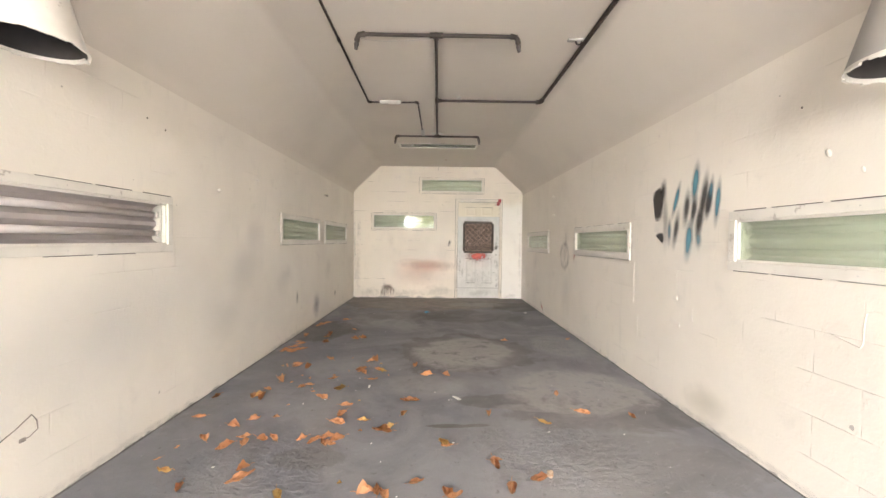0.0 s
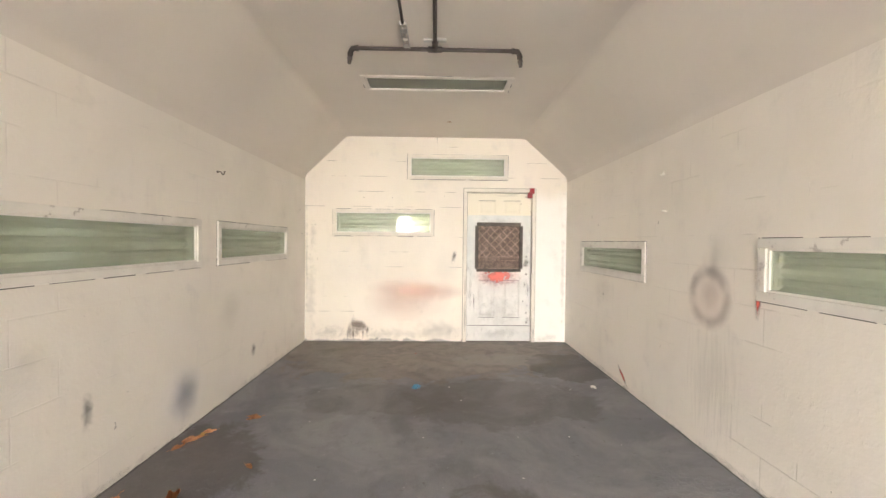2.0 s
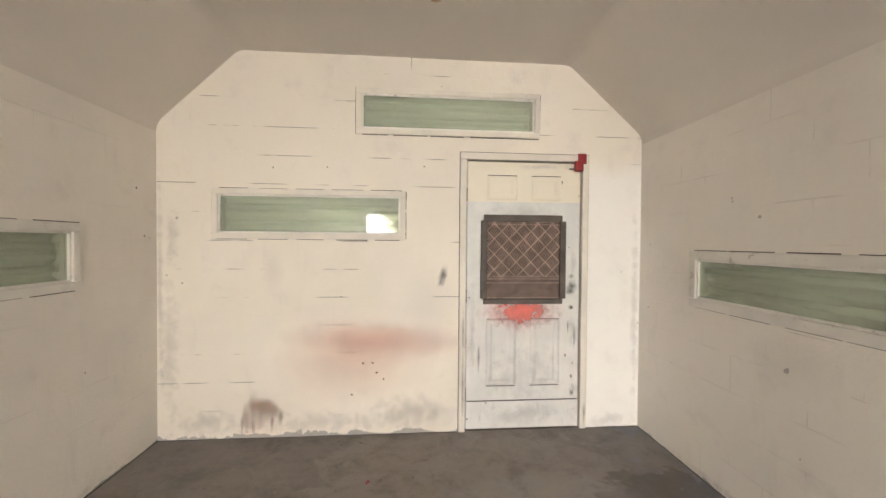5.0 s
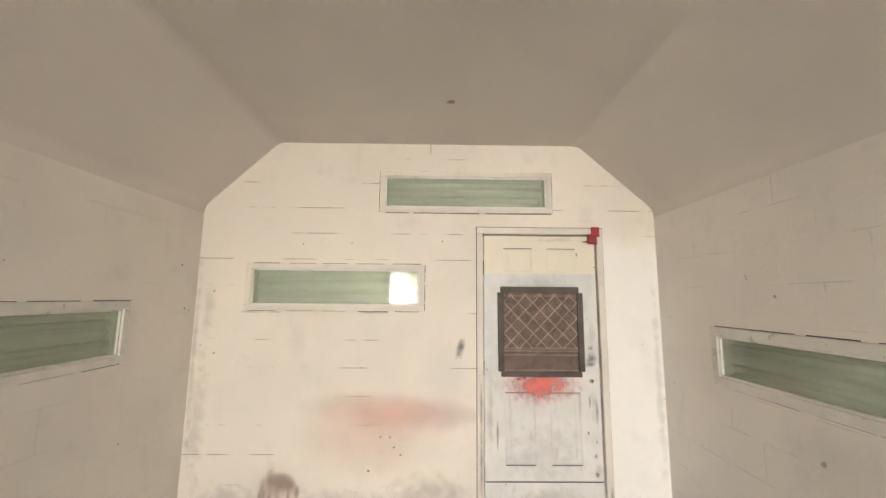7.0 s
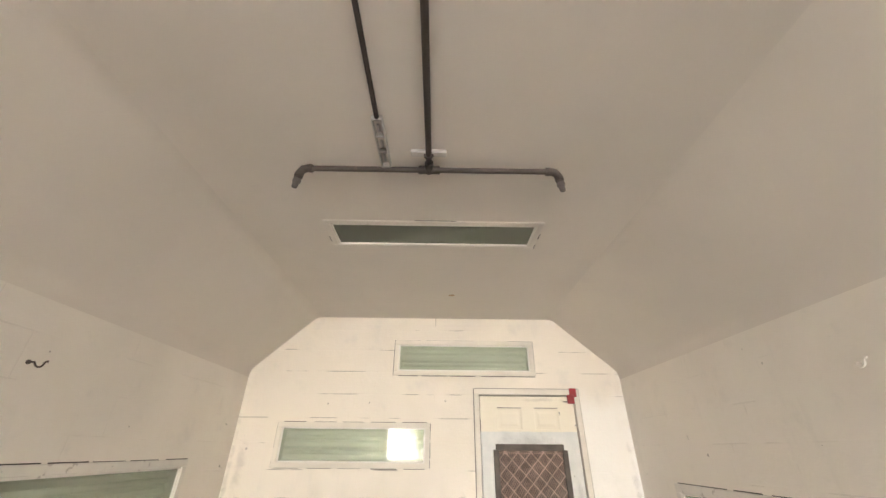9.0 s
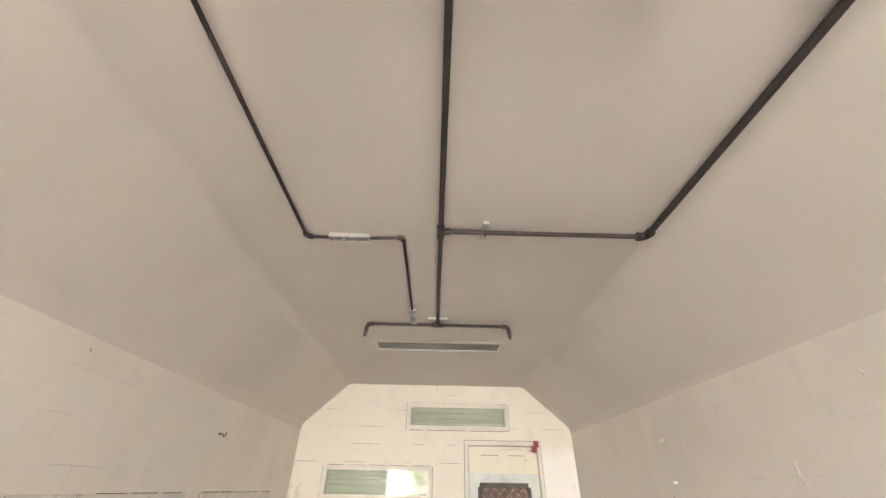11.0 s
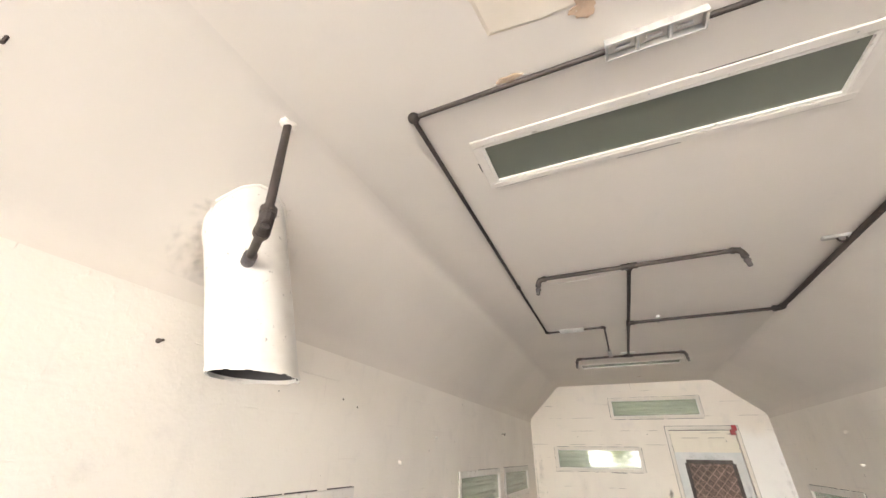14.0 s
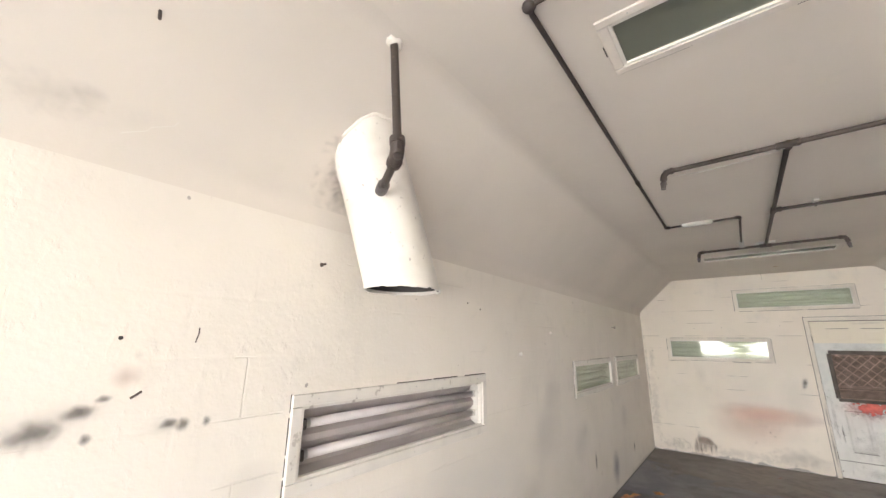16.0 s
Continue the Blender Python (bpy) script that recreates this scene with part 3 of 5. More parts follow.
tagged(wall_garden, "unseen white wall added outside to bounce sunlight", "wall", kind="structure")


# ---- light boxes ----
def light_box(at, w, h, glazed, label, group, burnt=False, proud=0.014, gaps=0.85, inside="reflector", rail=LEFT_RAIL, paint="trim"):
    """A recessed lamp: frame proud of the wall, folded reflector, two fluorescent tubes. Local x along it, y into the wall, z up."""
    t = thing("recessed_light", at, label, "light fixture", group)
    iw, ih = w / 2 - rail, h / 2 - rail
    for lo, hi in (((-w / 2, ih, 0), (w / 2, h / 2, 0)), ((-w / 2, -h / 2, 0), (w / 2, -ih, 0)),
                   ((-w / 2, -ih, 0), (-iw, ih, 0)), ((iw, -ih, 0), (w / 2, ih, 0))):
        part("frame_rail", box((lo[0] + 0.0006, -proud, lo[1] + 0.0006), (hi[0] - 0.0006, 0.006, hi[1] - 0.0006), 0.003), M[paint], t)
    # open joint between frame and wall, here and there
    rng = random.Random(int(w * 1000 + at.translation.y * 77 + at.translation.x * 31))
    for lo, hi in (((-w / 2, h / 2), (w / 2, h / 2)), ((-w / 2, -h / 2), (w / 2, -h / 2)), ((-w / 2, -h / 2), (-w / 2, h / 2)), ((w / 2, -h / 2), (w / 2, h / 2))):
        for k in range(5):
            if rng.random() < gaps:
                a, b = (k + rng.uniform(0, 0.2)) / 5, (k + rng.uniform(0.8, 1.0)) / 5
                x = [lo[0] + (hi[0] - lo[0]) * q for q in (a, b)]
                z = [lo[1] + (hi[1] - lo[1]) * q for q in (a, b)]
                t2 = rng.uniform(0.0025, 0.0055)
                part("open_joint", box((min(x) - t2, -0.0012, min(z) - t2), (max(x) + t2, 0.002, max(z) + t2)), M["hole"], t)
    # inner stop, that holds the pane
    bm = bmesh.new()
    for lo, hi in (((-iw, ih - 0.012), (iw, ih)), ((-iw, -ih), (iw, -ih + 0.012)), ((-iw, -ih + 0.012), (-iw + 0.012, ih - 0.012)), ((iw - 0.012, -ih + 0.012), (iw, ih - 0.012))):
        box((lo[0], -0.004, lo[1]), (hi[0], 0.018, hi[1]), 0.0, bm)
    part("glazing_stop", bm, M["trim"], t)
    deep = 0.092
    bm = box((-iw - 0.002, 0.02, -ih - 0.002), (iw + 0.002, deep + 0.01, ih + 0.002))
    front = min(bm.faces, key=lambda f: f.calc_center_median().y)
    bmesh.ops.delete(bm, geom=[front], context="FACES")
    part("housing", bm, M["housing" if inside == "reflector" else inside], t)
    # folded reflector with a ridge between the tubes
    prof = [(ih - 0.003, 0.022), (ih - 0.030, 0.070), (0.070, 0.082), (0.040, 0.080), (0.012, 0.050), (-0.012, 0.050),
            (-0.040, 0.080), (-0.070, 0.082), (-ih + 0.030, 0.070), (-ih + 0.003, 0.022)]
    bm = bmesh.new()
    rows = [[bm.verts.new((x, y + dy, z)) for z, y in prof] for dy in (0, 0.003) for x in (-iw + 0.02, iw - 0.02)]
    for k in range(len(prof) - 1):
        bm.faces.new((rows[0][k], rows[0][k + 1], rows[1][k + 1], rows[1][k]))
        bm.faces.new((rows[2][k], rows[2][k + 1], rows[3][k + 1], rows[3][k]))
    part("reflector", bm, M[inside], t)
    for s in (-1, 1):
        z, x0 = s * 0.058, iw - 0.055
        tube = part("tube", rod((-x0, 0.046, z), (x0, 0.046, z), 0.019, sides=16), M[{"dim": "dim", "recess_grey": "recess_grey_tube"}.get(inside, "tube")], t, smooth=True)
        for e in (-1, 1):
            part("end_cap", rod((e * (x0 - 0.012), 0.046, z), (e * (x0 + 0.012), 0.046, z), 0.0196, sides=16), M["cap"], tube)
            part("socket", box((e * (x0 + 0.014) - 0.009, 0.024, z - 0.02), (e * (x0 + 0.014) + 0.009, 0.085, z + 0.02), 0.004),
                 M["soot" if burnt and e < 0 else "socket"], t)
    for e in (-1, 1):
        part("end_plate", box((e * (iw - 0.012) - 0.002, 0.02, -ih + 0.006), (e * (iw - 0.012) + 0.002, 0.088, ih - 0.006)), M["socket"], t)
    if glazed:
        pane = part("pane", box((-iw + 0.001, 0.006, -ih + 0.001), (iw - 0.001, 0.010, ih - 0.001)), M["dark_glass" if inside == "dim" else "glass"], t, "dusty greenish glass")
        pane.visible_shadow = False
    for k in range(3):
        x = (-0.42 + 0.42 * k) * w
        for s in (-1, 1):
            part("screw", rod((x, -proud - 0.002, s * (h / 2 - rail / 2)), (x, -proud + 0.001, s * (h / 2 - rail / 2)), 0.0028, sides=8), M["galv"], t)
    return t


for n, (u, z, w, h) in enumerate(LEFT_BOXES):
    light_box(pose(XL, u, z, 0, 0, 90), w, h, n > 0,
              "recessed light box with white frame and dusty glass" if n else "unglazed recessed light box with bare fluorescent tubes", "wall lights", n == 0, inside="reflector" if n else "recess_grey")
for u, z, w, h in RIGHT_BOXES:
    light_box(pose(XR, u, z, 0, 0, -90), w, h, True, "recessed light box with white frame and dusty glass", "wall lights", gaps=0.95, rail=RIGHT_RAIL)
for u, z, w, h in FAR_BOXES:
    light_box(pose(u, YF, z), w, h, True, "recessed light box with white frame beside the door", "wall lights", gaps=1.0, rail=FAR_RAIL, paint="casing")
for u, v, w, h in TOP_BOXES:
    light_box(pose(u, v, TOP, 90, 0, 0), w, h, True, "recessed ceiling light box with unlit inside coloured dark", "ceiling lights", proud=0.006, gaps=0.25, inside="dim", rail=TOP_RAIL, paint="ceiling_trim")


# ---- door ----
def door():
    x0, x1, top = DOOR
    d = thing("door_1", (x0, YF, 0), "closed white six-panel door with chipped paint and grille", "door", kind="structure")
    w, face = x1 - x0, 0.012
    holes = [(0.155, 0.385, 0.335, 0.845), (0.495, 0.725, 0.335, 0.845), (0.155, 0.385, 1.745, 1.93), (0.495, 0.725, 1.745, 1.93)]
    # the leaf: stiles and rails in front of a thinner core
    us = sorted({0.004, w - 0.004, *(u for h in holes for u in h[:2])})
    vs = sorted({0.012, top - 0.004, *(v for h in holes for v in h[2:])})
    leaf = part("leaf", box((0.004, face + 0.014, 0.012), (w - 0.004, face + 0.044, top - 0.004)), M["door"], d)
    bm = bmesh.new()
    for i in range(len(us) - 1):
        for j in range(len(vs) - 1):
            cx, cz = (us[i] + us[i + 1]) / 2, (vs[j] + vs[j + 1]) / 2
            if not any(h[0] < cx < h[1] and h[2] < cz < h[3] for h in holes):
                box((us[i], face, vs[j]), (us[i + 1], face + 0.014, vs[j + 1]), 0, bm)
    bmesh.ops.remove_doubles(bm, verts=bm.verts[:], dist=0.0001)
    part("stiles_and_rails", bm, M["door"], leaf)
    for h in holes:
        bm = bmesh.new()
        outer = [(h[0], h[2]), (h[1], h[2]), (h[1], h[3]), (h[0], h[3])]
        levels = [(0.0, 0.004), (0.014, 0.013), (0.030, 0.013), (0.050, 0.004)] if h[2] < 1 else [(0.0, 0.0005), (0.012, 0.004), (0.03, 0.004), (0.05, 0.001)]
        rings = []
        for inset, y in levels:
            rings.append([bm.verts.new((x + (inset if x == h[0] else -inset), face + y, z + (inset if z == h[2] else -inset))) for x, z in outer])
        for a, b in zip(rings, rings[1:]):
            for k in range(4):
                bm.faces.new((a[k], a[(k + 1) % 4], b[(k + 1) % 4], b[k]))
        bm.faces.new(rings[-1])
        part("panel", bm, M["door"], leaf)
    part("kick_plate", box((0.004, face - 0.007, 0.014), (w - 0.004, face - 0.0005, 0.222), 0.002), M["door"], d, "dented painted kick plate")
    # Dark strips: shade and grime of grooves and plate edge, put in as colour.
    for h in holes:
        for z in h[2:] if h[2] < 1 else h[3:]:
            part("grime_line", box((h[0] + 0.004, face - 0.0006, z - 0.0025), (h[1] - 0.004, face + 0.004, z + 0.0025)), M["hole"], leaf)
    part("grime_line", box((0.01, face - 0.0075, 0.2215), (w - 0.01, face + 0.001, 0.2265)), M["hole"], leaf)
    ring = rod((w - 0.068, face - 0.010, 0.933), (w - 0.068, face + 0.001, 0.933), 0.019, sides=20)
    part("lock_cylinder", ring, M["steel"], d)
    part("lock_core", rod((w - 0.068, face - 0.012, 0.933), (w - 0.068, face - 0.009, 0.933), 0.011, sides=16), M["nozzle"], d)
    # dark joint between casing and wall
    for lo, hi in (((-0.057, -0.0012, 0.0), (-0.0515, 0.002, top + 0.06)), ((w + 0.0515, -0.0012, 0.0), (w + 0.057, 0.002, top + 0.06)), ((-0.057, -0.0012, top + 0.0575), (w + 0.057, 0.002, top + 0.0635))):
        part("open_joint", box(lo, hi), M["hole"], d)
    # casing
    c = 0.052
    for lo, hi in (((-c, -0.014, 0.0), (-0.004, 0.03, top + 0.006)), ((w + 0.004, -0.014, 0.0), (w + c, 0.03, top + 0.006)), ((-c, -0.014, top + 0.0065), (w + c, 0.03, top + c + 0.006))):
        part("casing", box(lo, hi, 0.004), M["casing"], d)
    part("backing", box((-0.007, 0.075, -0.02), (w + 0.007, 0.08, top + 0.007)), M["hole"], d)
    part("threshold", box((-0.004, 0.004, 0.0), (w + 0.004, 0.07, 0.010), 0.002), M["iron"], d)
    for z in (0.28, 1.02, 1.78):
        part("hinge", rod((-0.003, 0.008, z - 0.05), (-0.003, 0.008, z + 0.05), 0.007, sides=10), M["iron"], d)
    return d


door()


def vent_grille():
    x0, x1, z0, z1 = 0.528, 1.176, 0.963, 1.633
    y = YF + 0.011
    g = thing("vent_grille", ((x0 + x1) / 2, y, z0), "brown steel grille with coppery lattice on the door", "grille")
    w, h = x1 - x0, z1 - z0
    a = w / 2
    part("backing", box((-a + 0.03, -0.006, 0.03), (a - 0.03, -0.002, h - 0.03)), M["grille_back"], g)
    part("frame_strip", box((-a + 0.022, -0.030, h - 0.052), (a - 0.028, 0.0, h), 0.002), M["grille_frame"], g)
    part("frame_strip", box((-a + 0.022, -0.030, 0.0), (a - 0.022, 0.0, 0.036), 0.002), M["grille_frame"], g)
    part("frame_strip", box((-a, -0.034, 0.04), (-a + 0.044, 0.0, h - 0.045), 0.002), M["grille_frame"], g)
    part("frame_strip", box((a - 0.044, -0.034, 0.04), (a, 0.0, h - 0.045), 0.002), M["grille_frame"], g)
    for s in (-1, 1):
        for z in (0.06, 0.27, 0.48, h - 0.07):
            part("bolt", rod((s * (a - 0.02), -0.041, z), (s * (a - 0.02), -0.032, z), 0.007, sides=6), M["iron"], g)
    # fine expanded metal and the coarse lattice over it
    x_lo, x_hi, z_lo, z_hi = -a + 0.04, a - 0.04, 0.03, h - 0.05

    def lattice(pitch, rise, r, y_at, z_from, z_to, single=False):
        bm, wires = bmesh.new(), []
        span = (x_hi - x_lo) * rise
        n = 0
        while z_from - span + n * pitch < z_to:
            z = z_from - span + n * pitch
            for s in (1, -1):
                ends = []
                for zz in (max(z, z_from), min(z + span, z_to)):
                    x = x_lo + (zz - z) / rise
                    ends.append((x if s > 0 else x_lo + x_hi - x, y_at - 0.001 * s, zz))
                if abs(ends[0][2] - ends[1][2]) > 0.004:
                    wires.append(rod(ends[0], ends[1], r, None if single else bm, 4))
            n += 1
        return wires if single else bm

    tagged(part("expanded_metal", lattice(0.030, 1.55, 0.0028, -0.012, z_lo, z_hi), M["mesh"], g), kind="stuff")
    for bm in lattice(0.1155, 1.03, 0.0038, -0.018, 0.205, z_hi, True):
        part("lattice_wire", bm, M["copper"], g)
    for z in (0.045, 0.155, 0.185, 0.203, z_hi - 0.004, z_hi - 0.024):
        bm, x = bmesh.new(), x_lo
        while x < x_hi - 0.012:
            rod((x, -0.017, z), (x + 0.011, -0.017, z + 0.008), 0.0035, bm, 4)
            x += 0.0185
        tagged(part("wire_row", bm, M["copper"], g, "row of coppery wire loops"), kind="stuff")
    return g


vent_grille()


def door_switch():
    b = thing("door_contact", (1.275, YF - 0.014, 2.03), "small red bracket screwed onto the door frame", "bracket")
    part("plate", box((-0.012, -0.014, -0.005), (0.052, 0.0, 0.072), 0.004), M["red"], b)
    part("arm", box((-0.045, -0.034, -0.065), (0.020, -0.0145, 0.012), 0.005), M["red"], b)
    part("tip", box((-0.085, -0.02, -0.052), (-0.042, -0.0145, -0.043), 0.001), M["iron"], b)


door_switch()


# ---- fire suppression pipes ----
def elbow(parent, p, a, b, r):
    part("elbow", bend(corner(a, p, b, 0.038, 6), r * 1.35), M["pipe"], parent, smooth=True)
    for q in (a, b):
        v = (Vector(q) - Vector(p)).normalized()
        part("collar", rod(Vector(p) + v * 0.036, Vector(p) + v * 0.052, r * 1.5, sides=14), M["pipe"], parent)


def tee(parent, p, ways, r):
    bm = bmesh.new()
    for v in ways:
        v = Vector(v)
        rod(Vector(p) - v * 0.012, Vector(p) + v * 0.042, r * 1.42, bm, 14)
        rod(Vector(p) + v * 0.034, Vector(p) + v * 0.050, r * 1.5, bm, 14)
    part("tee", bm, M["pipe"], parent)


def nozzle(parent, p, side, r):
    """An elbow at a branch's end, with the nozzle below it."""
    p = Vector(p)
    elbow(parent, p, p + Vector((-side, 0, 0)), p + Vector((side * 0.12, 0, -1)), r)
    d = Vector((side * 0.12, 0, -1)).normalized()
    part("nipple", rod(p + d * 0.05, p + d * 0.08, r, sides=12), M["pipe"], parent)
    n = part("nozzle", rod(p + d * 0.078, p + d * 0.112, r * 1.15, sides=12, r2=r * 0.95), M["nozzle"], parent)
    part("nozzle_rim", rod(p + d * 0.068, p + d * 0.08, r * 1.4, sides=12), M["nozzle"], n)


def strap(parent, p, along, r, long=0.13):
    """A pipe clamp with a flat galvanised bar on the ceiling. along: the bar's way."""
    p, along = Vector(p), Vector(along).normalized()
    over = Vector((-along.y, along.x, 0))
    m = Matrix((along, over, Vector((0, 0, 1)))).transposed().to_4x4()
    m.translation = p
    bar = box((-long / 2, -0.017, TOP - p.z - 0.02), (long / 2, 0.017, TOP - p.z - 0.001), 0.003)
    bmesh.ops.transform(bar, matrix=m, verts=bar.verts[:])
    part("clamp_bar", bar, M["galv"], parent, "galvanised strut")
    bm = bmesh.new()
    arc = [p + along * math.cos(a) * (r + 0.004) + Vector((0, 0, 1)) * math.sin(a) * (r + 0.004) for a in [math.pi * (1 + k / 8) for k in range(9)]]
    pts = [p + along * -(r + 0.004) + Vector((0, 0, 0.03))] + arc + [p + along * (r + 0.004) + Vector((0, 0, 0.03))]
    bend(pts, 0.006, 6, bm)
    part("clamp_loop", bm, M["pipe"], parent)


ZP = 2.748
pipes = thing("suppression_pipe", (0, 4, TOP), "dark steel fire suppression pipework with downward nozzles", "pipe")
shift = Matrix.Translation((0, 4, TOP)).inverted()
RM, RB = 0.0168, 0.0135
MX, MY, CX = -0.024, 4.0, 1.118
Y1, Y2 = 5.39, 2.715


def straight(a, b, r, parent=None, name="pipe"):
    return part(name, rod(a, b, r, sides=14), M["pipe"], parent or pipes, smooth=False)


straight((CX, YB + 0.002, ZP), (CX, MY, ZP), RM)
elbow(pipes, (CX, MY, ZP), (CX, 0, ZP), (0, MY, ZP), RM)
straight((CX, MY, ZP), (MX, MY, ZP), RB)
tee(pipes, (MX, MY, ZP), ((1, 0, 0), (0, 1, 0), (0, -1, 0)), RB)
straight((MX, Y2, ZP), (MX, Y1, ZP), RB)
for y, x0, x1 in ((Y1, -0.628, 0.585), (Y2, -0.61, 0.585)):
    straight((x0, y, ZP), (x1, y, ZP), RB)
    tee(pipes, (MX, y, ZP), ((1, 0, 0), (-1, 0, 0), (0, -1 if y == Y1 else 1, 0)), RB)
    nozzle(pipes, (x0, y, ZP), -1, RB)
    nozzle(pipes, (x1, y, ZP), 1, RB)
strap(pipes, (MX, Y1 - 0.10, ZP), (1, 0, 0), RB, 0.16)
strap(pipes, (MX, Y2 + 0.03, ZP), (1, 0, 0), RB, 0.14)
strap(pipes, (0.22, MY, ZP), (0, 1, 0), RB, 0.15)
for y in (2.77, 1.59, 0.35):
    strap(pipes, (CX - 0.05, y, ZP), (1, 0, 0), RM, 0.17)
for o in pipes.children_recursive:
    if o.parent == pipes:
        o.matrix_parent_inverse = shift

# thin wire along the near branch
wire = part("loose_wire", bend([(-0.62 + 0.6 * k / 12, Y2 + 0.018, ZP - 0.012 - 0.028 * math.sin(math.pi * (k / 12) ** 0.7)) for k in range(13)], 0.0014, 6), M["galv"])
tagged(wire, "thin grey wire sagging along the ceiling pipe", "wire")

# detection line: thin conduit with fusible-link brackets
line = thing("detection_conduit", (-0.76, 2.5, TOP), "thin dark conduit with galvanised link brackets along the ceiling", "conduit")
ZC, RC = 2.757, 0.0095
LX, LX1, LY0, LY1 = -0.765, -0.787, 1.09, 4.095


def link_bracket(a, b, wide=0.055):
    """An open galvanised frame between a and b, with fusible links on a cable inside it."""
    a, b = Vector(a), Vector(b)
    v = (b - a).normalized()
    side = Vector((0, 0, 1)).cross(v)
    turn = Matrix((v, side, Vector((0, 0, 1)))).transposed().to_4x4()
    turn.translation = a
    long, up = (b - a).length, TOP - a.z - 0.001

    def plate(name, lo, hi, parent, material="galv", label=""):
        bm = box(lo, hi, 0.001)
        bmesh.ops.transform(bm, matrix=turn, verts=bm.verts[:])
        return part(name, bm, M[material], parent, label)

    holder = plate("link_bracket", (0, -wide / 2, -0.014), (long, -wide / 2 + 0.005, up), line, label="open galvanised bracket")
    plate("flange", (0, wide / 2 - 0.005, -0.014), (long, wide / 2, up), holder)
    for x in (0.0, 0.33, 0.66, 1.0):
        plate("web", (x * long - 0.004, -wide / 2, -0.012), (x * long + 0.004, wide / 2, up), holder)
    for x in (0.18, 0.5, 0.8):
        bm = rod((x * long - 0.02, 0, -0.002), (x * long + 0.02, 0, -0.002), 0.006, sides=8)
        bmesh.ops.transform(bm, matrix=turn, verts=bm.verts[:])
        part("link", bm, M["steel"], holder)


def thin(a, b):
    return part("conduit", rod(a, b, RC, sides=10), M["pipe"], line)


def thin_elbow(p, a, b):
    part("elbow", bend(corner(a, p, b, 0.032, 5), RC * 1.55, 10), M["pipe"], line, smooth=True)


thin((LX, LY0, ZC), (LX1, LY1, ZC))
part("coupling", rod((LX - 0.0125, 2.80, ZC), (LX - 0.0128, 2.835, ZC), RC * 1.5, sides=10), M["pipe"], line)
part("corner_box", ball((LX + 0.005, LY0, ZC - 0.002), 0.0235, squash=(1, 1, 0.85)), M["pipe"], line, smooth=True)
thin((LX, LY0, ZC), (-0.09, LY0, ZC))
link_bracket((-0.09, LY0, ZC), (0.175, LY0, ZC), 0.06)
thin((0.175, LY0, ZC), (1.16, LY0, ZC))
thin_elbow((LX1, LY1, ZC), (LX, LY0, ZC), (0, LY1, ZC))
thin((LX1, LY1, ZC), (-0.655, LY1, ZC))
link_bracket((-0.655, LY1, ZC), (-0.43, LY1, ZC))
thin((-0.43, LY1, ZC), (-0.236, LY1 - 0.01, ZC))
thin_elbow((-0.236, LY1 - 0.01, ZC), (-1, LY1 - 0.01, ZC), (-0.23, 6, ZC))
thin((-0.236, LY1 - 0.01, ZC), (-0.231, 5.09, ZC))
link_bracket((-0.231, 5.09, ZC), (-0.224, 5.37, ZC), 0.045)
for o in line.children_recursive:
    if o.parent == line:
        o.matrix_parent_inverse = Matrix.Translation((-0.76, 2.5, TOP)).inverted()


